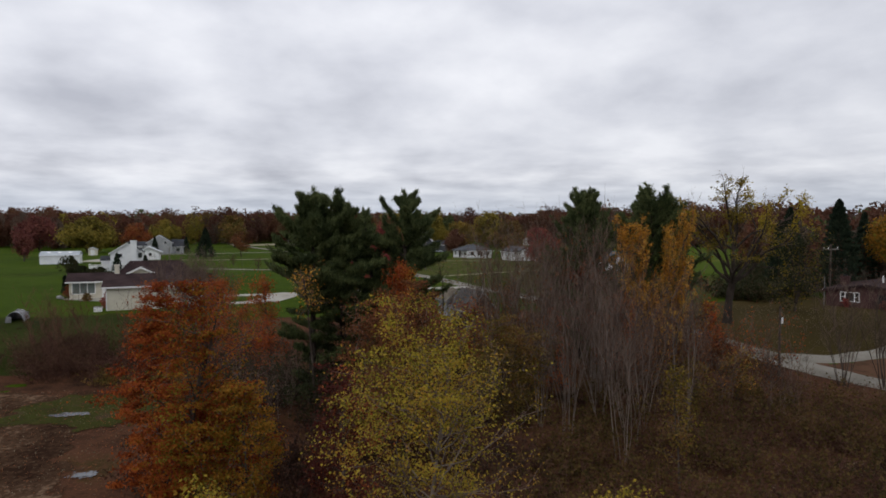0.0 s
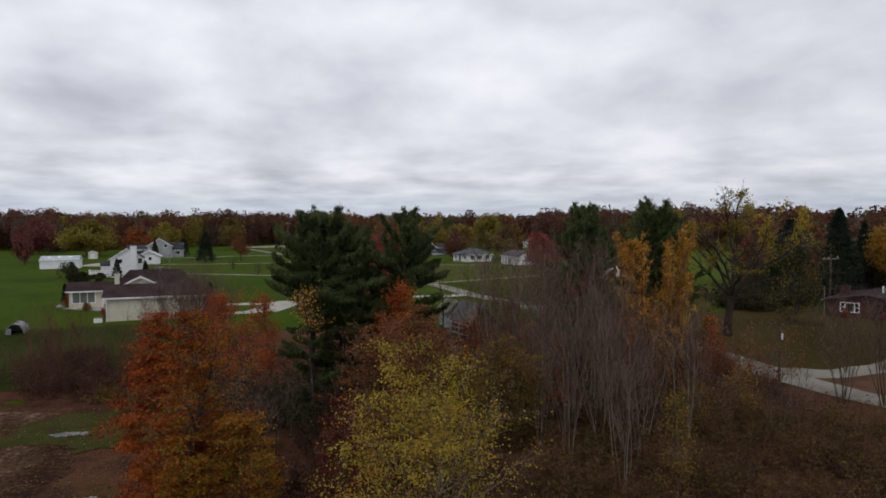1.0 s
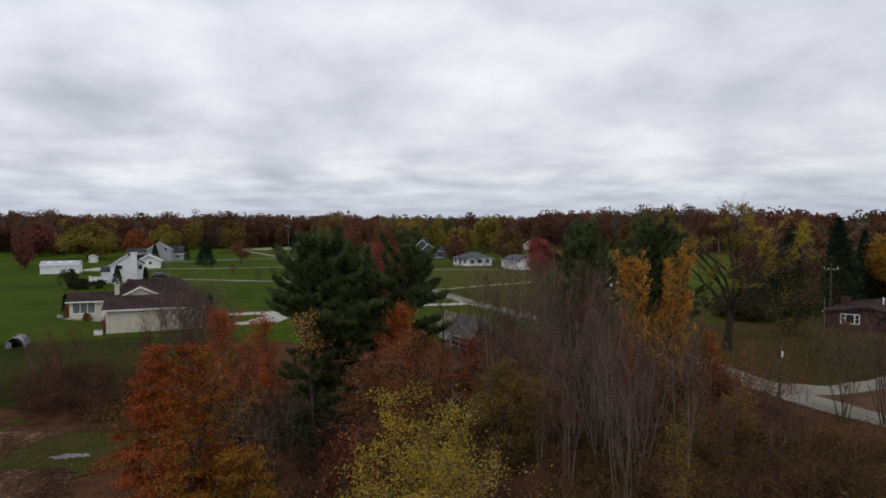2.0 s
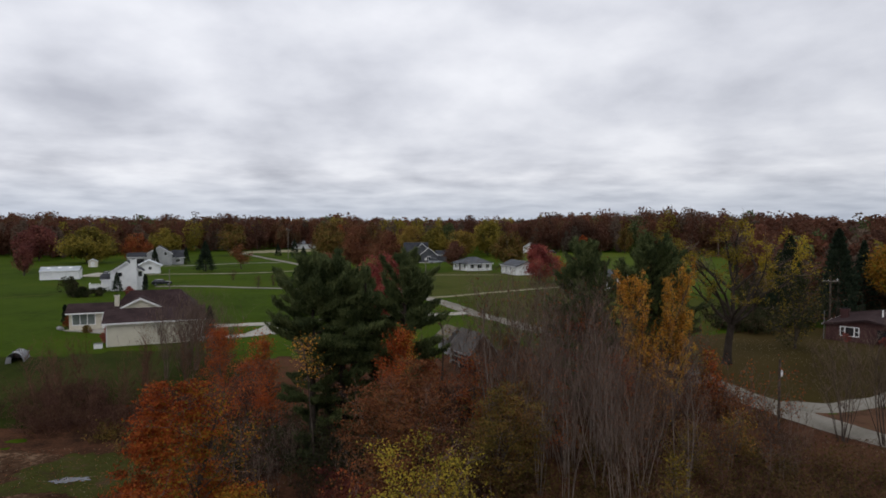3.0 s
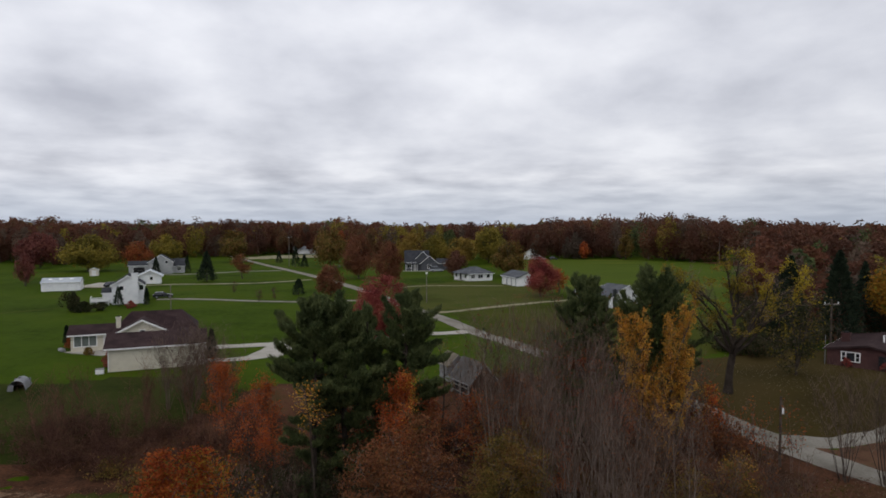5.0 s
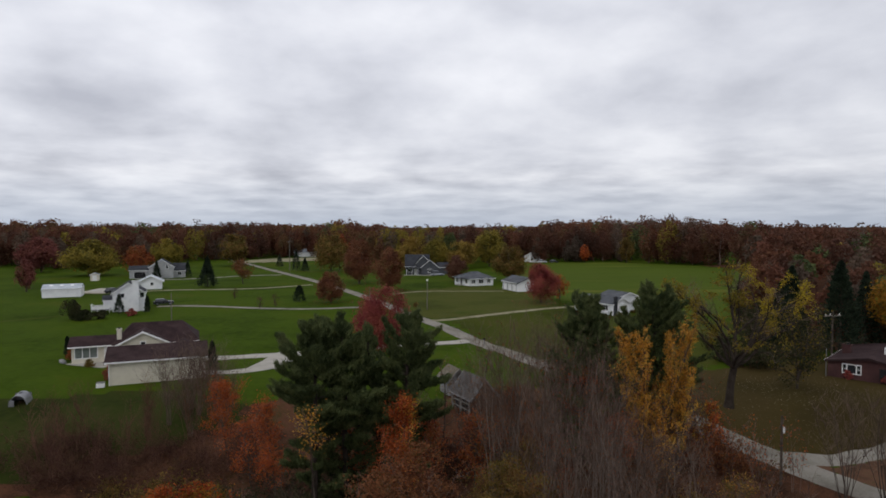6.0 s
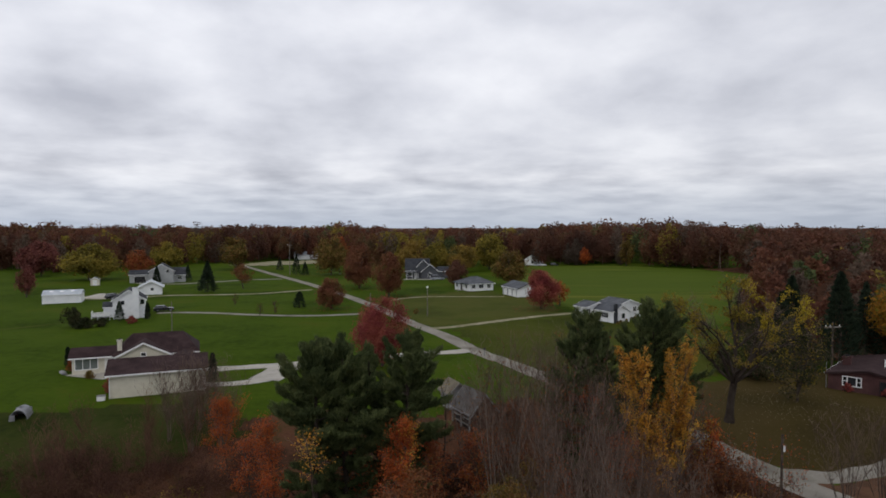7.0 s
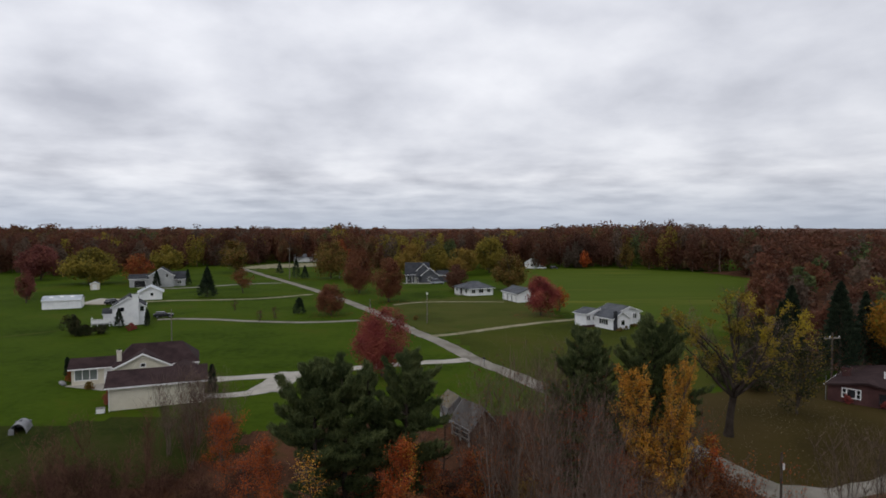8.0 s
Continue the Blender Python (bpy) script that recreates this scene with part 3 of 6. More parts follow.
def bend(p, d, length, n, r, rng, wild, lift):
    """A wandering branch: rows of segments, thinning to its end."""
    rows, step = [], length / n
    for k in range(n):
        d = d + rng.normal(size=3) * wild + np.array((0, 0, lift))
        d = d / np.linalg.norm(d)
        q = p + d * step
        rows.append((*p, *q, r * (1 - 0.75 * k / n), r * (1 - 0.75 * (k + 1) / n)))
        p = q
    return rows


def broadleaf(rng, height, radius, crown_lo, trunk_r, limbs=22, subs=5, twigs=3, lift=0.12, stems=1, lean=0.05, profile=0.8, wild=0.22):
    """Segments of a broadleaf tree: (trunk and limbs), (thin wood)."""
    thick, thin = [], []
    for s in range(stems):
        a0 = rng.random() * 6.28
        d = np.array((math.cos(a0) * lean * (2.2 if stems > 1 else 1), math.sin(a0) * lean * (2.2 if stems > 1 else 1), 1.0))
        p0 = np.array((math.cos(a0), math.sin(a0), 0)) * (trunk_r * 1.4 if stems > 1 else 0)
        trunk = bend(p0, d, height * (0.93 if s == 0 else rng.uniform(0.75, 0.93)), 9, trunk_r * (1 if stems == 1 else 0.7), rng, 0.05, 0.03)
        thick += trunk
        for k in range(max(3, limbs // stems)):
            f = crown_lo + (0.97 - crown_lo) * ((k + rng.random()) / max(3, limbs // stems))
            seg = trunk[min(8, int(f * 9))]
            p = np.array(seg[0:3]) + (np.array(seg[3:6]) - np.array(seg[0:3])) * rng.random()
            a = k * 2.4 + rng.random() * 0.9
            t = (f - crown_lo) / (1 - crown_lo)
            reach = radius * max(0.22, math.sin(math.pi * min(1, 0.18 + t * profile)) ** 0.7) * rng.uniform(0.65, 1.12)
            el = 0.25 + 0.8 * t
            d = np.array((math.cos(a) * math.cos(el), math.sin(a) * math.cos(el), math.sin(el)))
            limb = bend(p, d, reach / max(0.35, math.cos(el)) * 0.9, 5, max(0.02, seg[6] * 0.42), rng, wild, lift)
            thick += limb
            for j in range(subs):
                sg = limb[min(4, 1 + int(rng.random() * 4))]
                p = np.array(sg[3:6])
                dd = np.array(sg[3:6]) - np.array(sg[0:3])
                dd = dd / np.linalg.norm(dd) + rng.normal(size=3) * 0.6
                dd /= np.linalg.norm(dd)
                sub = bend(p, dd, reach * rng.uniform(0.3, 0.55), 3, max(0.012, sg[7] * 0.5), rng, wild, lift)
                thin += sub
                for m_ in range(twigs):
                    sg2 = sub[int(rng.random() * 3)]
                    dd = np.array(sg2[3:6]) - np.array(sg2[0:3])
                    dd = dd / np.linalg.norm(dd) + rng.normal(size=3) * 0.7
                    thin += bend(np.array(sg2[3:6]), dd / np.linalg.norm(dd), reach * rng.uniform(0.12, 0.28), 2, max(0.007, sg2[7] * 0.5), rng, wild, lift)
    return thick, thin


def scatter_on(segs, n, spread, rng):
    S = np.asarray(segs)
    i = rng.integers(0, len(S), n)
    f = rng.random((n, 1))
    return S[i, 0:3] * (1 - f) + S[i, 3:6] * f + rng.normal(size=(n, 3)) * spread


def plant_at(name, x, y, label, category, group="", sink=0.12):
    return thing(name, x, y, gz(x, y) - sink, 0, label, category, group)


def tree(name, x, y, top, radius, crown_lo, leaf, count, size, label, trunk_r=0.14, seed=1, second=None, share=0.25, bark=None, twig=None, spread=0.22, group="", fill=0.0, low=None, taper=1.0, tier=1.0, **kw):
    """A broadleaf tree with its top at that height over the yards."""
    rng = np.random.default_rng(seed)
    ob = plant_at(name, x, y, label, "shrub" if "bush" in name or "shrub" in name else "tree", group)
    h = top - (gz(x, y) - 0.12)
    thick, thin = broadleaf(rng, h, radius, crown_lo, trunk_r, **kw)
    # bring the highest twig to the given height
    k = 0.93 * h / max(r_[5] for r_ in thick + thin)
    thick, thin = ([(*r_[:2], r_[2] * k, *r_[3:5], r_[5] * k, *r_[6:]) for r_ in rows] for rows in (thick, thin))
    V, F = tubes(thick, 6)
    part("trunk", mesh_of("trunk", V, F, bark or M_BARK), None, ob)
    if thin:
        V, F = tubes(thin, 3)
        tagged(part("branchwork", mesh_of("branchwork", V, F, twig or M_TWIG), None, ob), kind="stuff")
    if count:
        nf = int(count * fill)
        C = scatter_on(thin + thick[9:], count - nf, spread, rng)
        if nf:
            # sprays of leaves in level tiers over the crown
            tiers = max(60, int(11 * radius * h))
            T = crown_points(rng, tiers, radius * 0.96, (crown_lo if low is None else low) * h, h * 0.94, taper, 30, (0.2, 0.42))
            wide = rng.uniform(0.6, 1.3, (tiers, 1))
            i = rng.integers(0, tiers, nf)
            C = np.concatenate([C, T[i] + rng.normal(size=(nf, 3)) * np.array((0.24, 0.24, 0.09)) * wide[i] * tier]) if nf else C
        if second:
            # the turning side of the crown
            side = C[:, 0] * math.cos(second[1]) + C[:, 1] * math.sin(second[1]) + rng.normal(size=count) * radius * 0.35
            pick = side > np.quantile(side, 1 - share)
            V, F = leaf_quads(C[pick], size, rng, 0.3, face=outward(C[pick], h * 0.5, radius, h * 0.5), loose=0.9)
            part("turning_foliage", mesh_of("turning_foliage", V, F, second[0]), None, ob)
            C = C[~pick]
        V, F = leaf_quads(C, size, rng, 0.3, face=outward(C, h * 0.3, radius, h * 0.45), loose=0.75)
        part("crown", mesh_of("crown", V, F, leaf), None, ob)
    return ob


def pine(x, y, top, radius, label, seed=1, bare_to=0.5, leaf=None, tufts=9000, size=0.34, whorls=11, name="pine_tree", broad=2.2, round_=False, lean=0.0):
    """A white pine: level whorls of limbs with flat plumes of needle tufts, sparse dead limbs below."""
    rng = np.random.default_rng(seed)
    ob = plant_at(name, x, y, label, "pine tree")
    h = top - (gz(x, y) - 0.12)
    trunk = bend(np.zeros(3), np.array((lean, 0, 1.0)), h * 0.95, 10, 0.17 + h * 0.007, rng, 0.025, 0.02)
    segs, fine, weight = list(trunk), [], []
    axis_z = np.array([0.0] + [r_[5] for r_ in trunk])
    axis_x = np.array([0.0] + [r_[3] for r_ in trunk])
    axis_y = np.array([0.0] + [r_[4] for r_ in trunk])
    low = max(3, int(whorls * 0.7))
    for k in range(-low, whorls):
        t = (k + rng.uniform(-0.25, 0.25)) / whorls
        f = bare_to + (0.97 - bare_to) * t if k >= 0 else bare_to * (1 + 0.85 * k / low)
        z = f * h * 0.95
        p = np.array((np.interp(z, axis_z, axis_x), np.interp(z, axis_z, axis_y), z))
        tt = max(0.0, t)
        reach0 = radius * max(0.5 if round_ else 0.34, (1 - tt ** broad)) * (1.0 if k >= 0 else 0.6)
        for j in range(rng.integers(4, 7) if k >= 0 else rng.integers(2, 5)):
            a = rng.random() * 6.28
            reach = reach0 * (rng.uniform(0.8, 1.05) if round_ else rng.uniform(0.45, 1.15))
            el = rng.uniform(-0.05, 0.18) + 0.85 * tt
            limb = bend(p, np.array((math.cos(a) * math.cos(el), math.sin(a) * math.cos(el), math.sin(el))), reach, 6, 0.022 + 0.012 * reach, rng, 0.06, 0.07)
            segs += limb
            for m_, q in enumerate(limb[1:]):
                d = np.array(q[3:6]) - np.array(q[0:3])
                d /= np.linalg.norm(d)
                side = np.cross(d, np.array((0, 0, 1.0)))
                side /= np.linalg.norm(side) + 1e-9
                for sgn in (-1, 1, -1, 1):
                    dd = d * rng.uniform(0.5, 1.0) + side * sgn * rng.uniform(0.4, 1.0) + np.array((0, 0, rng.uniform(0.05, 0.45)))
                    ln = (0.20 + 0.30 * reach * (1 - m_ / 7)) * rng.uniform(0.6, 1.15)
                    tw = bend(np.array(q[0:3]) + (np.array(q[3:6]) - np.array(q[0:3])) * rng.random(), dd / np.linalg.norm(dd), ln, 2, 0.016, rng, 0.12, 0.16)
                    fine += tw
                    weight += [ln * (1.0 if k >= 0 else 0.75)] * 2
            fine += limb[4:]
            weight += [reach * 0.25 * (1.0 if k >= 0 else 0.75)] * 2
    tip = trunk[-1]
    for m_ in range(5):
        a = rng.random() * 6.28
        fine += bend(np.array(tip[3:6]) - np.array((0, 0, 0.5)), np.array((0.3 * math.cos(a), 0.3 * math.sin(a), 1.0 if m_ else 2.0)), h * (0.07 if m_ == 0 else 0.045), 2, 0.03, rng, 0.08, 0.1)
        weight += [0.8] * 2
    V, F = tubes(segs, 6)
    part("trunk", mesh_of("trunk", V, F, M_DARKBARK_SHADE), None, ob)
    V, F = tubes(fine, 3)
    tagged(part("branchwork", mesh_of("branchwork", V, F, M_DARKBARK_SHADE), None, ob), kind="stuff")
    S, W = np.asarray(fine), np.asarray(weight)
    i = rng.choice(len(S), tufts, p=W / W.sum())
    f = rng.random((tufts, 1)) ** 0.6
    C = S[i, 0:3] * (1 - f) + S[i, 3:6] * f
    d = S[i, 3:6] - S[i, 0:3]
    d /= np.linalg.norm(d, axis=1, keepdims=True)
    C = np.repeat(C, 6, axis=0) + rng.normal(size=(tufts * 6, 3)) * np.array((0.08, 0.08, 0.045))
    V, F = leaf_quads(C, size, rng, -0.35, 0.17, along=np.repeat(d, 6, axis=0) * 0.9, pointed=True)
    part("foliage", mesh_of("foliage", V, F, leaf or L_PINE), None, ob)
    return ob


def spruce(x, y, top, radius, label, seed=1, leaf=None, count=2600, size=0.5, name="spruce_tree", category="spruce tree", blunt=0.0):
    """A cone of drooping boughs."""
    rng = np.random.default_rng(seed)
    ob = plant_at(name, x, y, label, category)
    h = top - (gz(x, y) - 0.12)
    segs = bend(np.zeros(3), np.array((0, 0, 1.0)), h * 0.98, 6, 0.05 + h * 0.012, rng, 0.01, 0.02)
    V, F = tubes(segs, 6)
    part("trunk", mesh_of("trunk", V, F, M_BARK), None, ob)
    t = rng.random(count) ** 0.75
    prof = (1 - t) ** (0.85 if not blunt else blunt) * (0.86 + 0.14 * np.sin(t * h * 7 + rng.random() * 6))
    a = rng.random(count) * 6.28
    lobes = 1 + 0.12 * np.sin(a * 5 + t * 9) + 0.08 * np.sin(a * 3 + seed)
    rr = radius * prof * lobes * np.sqrt(rng.uniform(0.25, 1.0, count)) + 0.03
    C = np.stack([np.cos(a) * rr, np.sin(a) * rr, 0.06 * h + t * 0.94 * h], axis=1)
    out_dir = np.stack([np.cos(a), np.sin(a), np.full(count, -0.35 if not blunt else 1.2)], axis=1)
    V, F = leaf_quads(C, size * 1.0, rng, 0.0, 0.45, along=out_dir * 1.2)
    part("foliage", mesh_of("foliage", V, F, leaf or L_SPRUCE), None, ob)
    return ob


def round_tree(x, y, top, radius, leaf, label, seed=1, count=2600, size=0.55, lo=0.14, name="maple_tree", flat_=1.0, bark=None, group="", category="tree", dense=1.15):
    """A full-crowned yard tree seen from far: trunk with limbs and a crown of many leaf sprays in lobes."""
    rng = np.random.default_rng(seed)
    ob = plant_at(name, x, y, label, category, group)
    h = top - (gz(x, y) - 0.12)
    thick, thin = broadleaf(rng, h * 0.94, radius * 0.85, lo, 0.06 + 0.018 * h, limbs=16, subs=3, twigs=0)
    V, F = tubes(thick + thin, 5)
    part("trunk", mesh_of("trunk", V, F, bark or M_BARK), None, ob)
    count = int(min(16000, max(count * min(1, dense), 1.35 * dense * 12.57 * radius * (radius + (h - lo * h) / 2) / 2 / (0.4 * size * size))))
    C = crown_points(rng, count, radius, lo * h, h, flat_, 30, (0.22, 0.42)) + rng.normal(size=(count, 3)) * 0.06 * radius
    V, F = leaf_quads(C, size, rng, 0.2, 0.8, face=outward(C, (lo * h + h) / 2, radius, (h - lo * h) / 2), pointed=True)
    part("crown", mesh_of("crown", V, F, leaf), None, ob)
    return ob


def outward(C, mid, rx, rz, rise=0.35):
    """The direction in which a crown's leaves face: outward and somewhat up."""
    d = np.stack([C[:, 0] / rx, C[:, 1] / rx, (C[:, 2] - mid) / rz + rise], axis=1)
    return d / (np.linalg.norm(d, axis=1, keepdims=True) + 1e-6)


def crown_points(rng, n, radius, z0, z1, flat_=1.0, lobes=14, lobe=(0.28, 0.46), shell=0.45):
    """Points in a cloud of lobes that together fill an egg of that radius between two heights."""
    mid, half = z0 + (z1 - z0) * 0.5, (z1 - z0) * 0.5
    L = rng.normal(size=(lobes, 3))
    L /= np.linalg.norm(L, axis=1, keepdims=True)
    L[:, 2] = L[:, 2] * 0.9 + 0.08
    L *= rng.uniform(0.45, 0.78, (lobes, 1))
    i = rng.integers(0, lobes, n)
    d = rng.normal(size=(n, 3))
    d /= np.linalg.norm(d, axis=1, keepdims=True)
    P = L[i] + d * (rng.random((n, 1)) ** shell) * rng.uniform(*lobe, (lobes, 1))[i]
    # narrower at the top
    P[:, :2] /= np.quantile(np.hypot(P[:, 0], P[:, 1]), 0.97)
    zl, zh = np.quantile(P[:, 2], 0.01), np.quantile(P[:, 2], 0.99)
    P[:, 2] = np.clip(2 * (P[:, 2] - zl) / (zh - zl) - 1, -1.02, 1.02)
    k = 1.0 - 0.34 * np.clip(P[:, 2:3] + 0.2 * (flat_ > 1), 0, 1) * flat_
    return np.concatenate([P[:, :2] * radius * k, mid + P[:, 2:3] * half], axis=1)


def saplings(name, spots, label, material, seed, h_lo, h_hi, stems=5, group="", leaf=None, leaves_n=0, leaf_size=0.12, fan=0.16, r=0.021, twigs=14):
    """Clumps of bare upright stems, one thing a clump."""
    rng = np.random.default_rng(seed)
    made = []
    for x, y in spots:
        ob = plant_at(name, x, y, label, "sapling clump", group)
        fine = []
        for s in range(stems):
            a = rng.random() * 6.28
            hh = rng.uniform(h_lo, h_hi)
            d = np.array((math.cos(a) * fan * rng.random(), math.sin(a) * fan * rng.random(), 1.0))
            stem = bend(np.array((math.cos(a) * rng.uniform(0, 0.35), math.sin(a) * rng.uniform(0, 0.35), 0)), d, hh, 7, r * hh / 5 * rng.uniform(0.7, 1.3), rng, 0.07, 0.02)
            V, F = cane(stem, 5)
            part("stem", mesh_of("stem", V, F, material), None, ob)
            for k in range(twigs):
                sg = stem[min(6, 2 + int(rng.random() * 5))]
                a = rng.random() * 6.28
                d = np.array((math.cos(a) * 0.6, math.sin(a) * 0.6, 1.0))
                br = bend(np.array(sg[0:3]) * 0.5 + np.array(sg[3:6]) * 0.5, d, hh * rng.uniform(0.12, 0.30), 2, 0.013, rng, 0.14, 0.06)
                fine += br
                for m_ in (0, 1, 1):
                    d2 = d + rng.normal(size=3) * 0.5
                    fine += bend(np.array(br[m_][3:6]), d2 / np.linalg.norm(d2), hh * rng.uniform(0.05, 0.14), 1, 0.009, rng, 0.12, 0.08)
        V, F = tubes(fine, 3)
        tagged(part("branchwork", mesh_of("branchwork", V, F, M_FINETWIG if material is not M_BRUSH else M_BRUSH), None, ob), kind="stuff")
        if leaves_n:
            V, F = leaf_quads(scatter_on(fine, leaves_n, 0.08, rng), leaf_size, rng, 0.3)
            part("foliage", mesh_of("foliage", V, F, leaf), None, ob)
        made.append(ob)
    return made


def thicket(name, spots, leaf, seed, label, count=900, size=0.16, wood=None, group=""):
    """Low bushes: arching canes with small leaves; spots are x, y, height, radius."""
    rng = np.random.default_rng(seed)
    for x, y, h, rad in spots:
        ob = plant_at(name, x, y, label, "bush", group)
        canes, fine = [], []
        for k in range(int(10 + rad * 6)):
            a = rng.random() * 6.28
            o = math.sqrt(rng.random()) * rad * 0.7
            d = np.array((math.cos(a) * 0.5, math.sin(a) * 0.5, 1.0)) + rng.normal(size=3) * 0.25
            c = bend(np.array((math.cos(a) * o, math.sin(a) * o, 0)), d / np.linalg.norm(d), h * rng.uniform(0.7, 1.15), 3, 0.018, rng, 0.16, -0.03)
            canes += c
            for m_ in range(5):
                d2 = rng.normal(size=3) + np.array((0, 0, 0.5))
                fine += bend(np.array(c[m_ % 3][3:6]), d2 / np.linalg.norm(d2), h * rng.uniform(0.2, 0.45), 1, 0.01, rng, 0.2, 0.0)
        V, F = tubes(canes + fine, 3)
        tagged(part("branchwork", mesh_of("branchwork", V, F, wood or M_BRUSH), None, ob), kind="stuff")
        if count:
            V, F = leaf_quads(scatter_on(fine, int(count * rad * rad / 2), 0.12, rng), size, rng, 0.2, 0.8, pointed=True)
            part("foliage", mesh_of("foliage", V, F, leaf), None, ob)


def spreading_tree(x, y, top, fork, label, seed=1):
    """A great open-grown tree: a stout bole that parts into long rising limbs, nearly bare, with leaves left in patches."""
    rng = np.random.default_rng(seed)
    ob = plant_at("walnut_tree", x, y, label, "tree")
    h = top - (gz(x, y) - 0.12)
    bole = bend(np.zeros(3), np.array((0.06, 0, 1.0)), fork, 5, 0.5, rng, 0.02, 0.0)
    radii = (0.58, 0.42, 0.38, 0.36, 0.35, 0.34)
    thick = [(*r_[:6], radii[k], radii[k + 1]) for k, r_ in enumerate(bole)]
    crotch = np.array(thick[-1][3:6])
    mid, thin = [], []
    leader = bend(crotch, np.array((0.05, 0.05, 1.0)), (h - fork) * 0.93, 9, 0.22, rng, 0.06, 0.02)
    # heading, rise, length, start along the leader, upward bend
    limbs = [(0.0, 0.0, 0.0, 0.0, 0.0), (3.0, 1.12, 0.98, 0.0, 0.03), (0.05, 0.20, 0.80, 0.05, 0.02), (0.25, 1.10, 0.98, 0.0, 0.03), (2.9, 0.55, 0.80, 0.0, 0.07),
             (1.6, 0.85, 0.85, 0.12, 0.05), (-1.6, 0.75, 0.80, 0.05, 0.07), (-2.5, 1.15, 0.95, 0.1, 0.03), (0.8, 1.15, 0.90, 0.12, 0.03), (-0.6, 0.95, 0.92, 0.02, 0.05), (2.6, 0.9, 0.66, 0.35, 0.05),
             (-0.2, 0.8, 0.66, 0.35, 0.05), (1.2, 0.9, 0.5, 0.55, 0.05)]
    for a, el, length, start, lift in limbs:
        d = np.array((math.cos(a) * math.cos(el), math.sin(a) * math.cos(el), math.sin(el)))
        if length:
            at = leader[min(8, int(start * 9))]
            limb = bend(np.array(at[0:3]), d, length * (h - fork) * 0.93, 9, 0.17 - 0.08 * start, rng, 0.15, lift)
        else:
            limb = leader
        thick += limb
        for j in range(11):
            n_ = min(8, 2 + int(rng.random() * 7))
            q = limb[n_]
            dd = np.array(q[3:6]) - np.array(q[0:3])
            dd = dd / np.linalg.norm(dd) + rng.normal(size=3) * 0.55 + np.array((0, 0, 0.1))
            br = bend(np.array(q[3:6]), dd / np.linalg.norm(dd), rng.uniform(1.3, 3.0) * (1.15 - n_ * 0.06), 3, max(0.022, q[7] * 0.42), rng, 0.14, 0.06)
            mid += br
            for m_ in range(5):
                q2 = br[int(rng.random() * 3)]
                dd = np.array(q2[3:6]) - np.array(q2[0:3])
                dd = dd / np.linalg.norm(dd) + rng.normal(size=3) * 0.7
                tw = bend(np.array(q2[3:6]), dd / np.linalg.norm(dd), rng.uniform(0.5, 1.2), 2, 0.014, rng, 0.16, 0.06)
                thin += tw
                for m2 in (0, 1, 1):
                    dd2 = dd + rng.normal(size=3) * 0.8
                    thin += bend(np.array(tw[m2][3:6]), dd2 / np.linalg.norm(dd2), rng.uniform(0.3, 0.7), 1, 0.009, rng, 0.16, 0.06)
    k = 0.985 * h / max(r_[5] for r_ in thin)
    thick, mid, thin = ([(*r_[:2], r_[2] * k, *r_[3:5], r_[5] * k, *r_[6:]) for r_ in rows] for rows in (thick, mid, thin))
    V, F = tubes(thick + mid, 7)
    part("trunk", mesh_of("trunk", V, F, M_DARKBARK_SHADE), None, ob)
    V, F = tubes(thin, 3)
    tagged(part("branchwork", mesh_of("branchwork", V, F, M_TWIG), None, ob), kind="stuff")
    C = scatter_on(thin, 22000, 0.13, rng)
    # leaves hold on in patches, most on one high outer side and among the low limbs
    patchy = np.array([noise.noise((c[0] * 0.42, c[1] * 0.42, c[2] * 0.42)) for c in C])
    gold = patchy + 0.7 * np.clip(C[:, 0] / 6.0, -1, 1) + 0.25 * np.clip((C[:, 2] - 9) / 4, -1, 1) > 0.70
    dull = (patchy + 0.12 * (C[:, 2] < fork + 5) - 0.10 * np.clip(C[:, 0] / 6, -1, 1) > 0.05) & ~gold
    for name, pick, m in (("crown", dull, L_LIME), ("turning_foliage", gold, L_LEMON)):
        V, F = leaf_quads(C[pick], 0.18, rng, 0.4)
        part(name, mesh_of(name, V, F, m), None, ob)
    return ob


# ---- far woods ----
EDGE = [(-420, 330), (-300, 300), (-197, 276), (-163, 258), (-150, 292), (-106, 352), (-62, 384), (-38, 305), (0, 292), (40, 314), (90, 318), (118, 287), (131, 238), (86, 168), (62, 122), (50, 93), (62, 90), (90, 80), (130, 66), (240, 60)]


def behind_edge(px, py):
    """How far a plan point lies behind the woods' edge, roughly, along the line from the eye."""
    a = np.arctan2(px, py)
    ea = np.array([math.atan2(x, y) for x, y in EDGE])
    ed = np.array([math.hypot(x, y) for x, y in EDGE])
    return np.hypot(px, py) - np.interp(a, ea, ed)


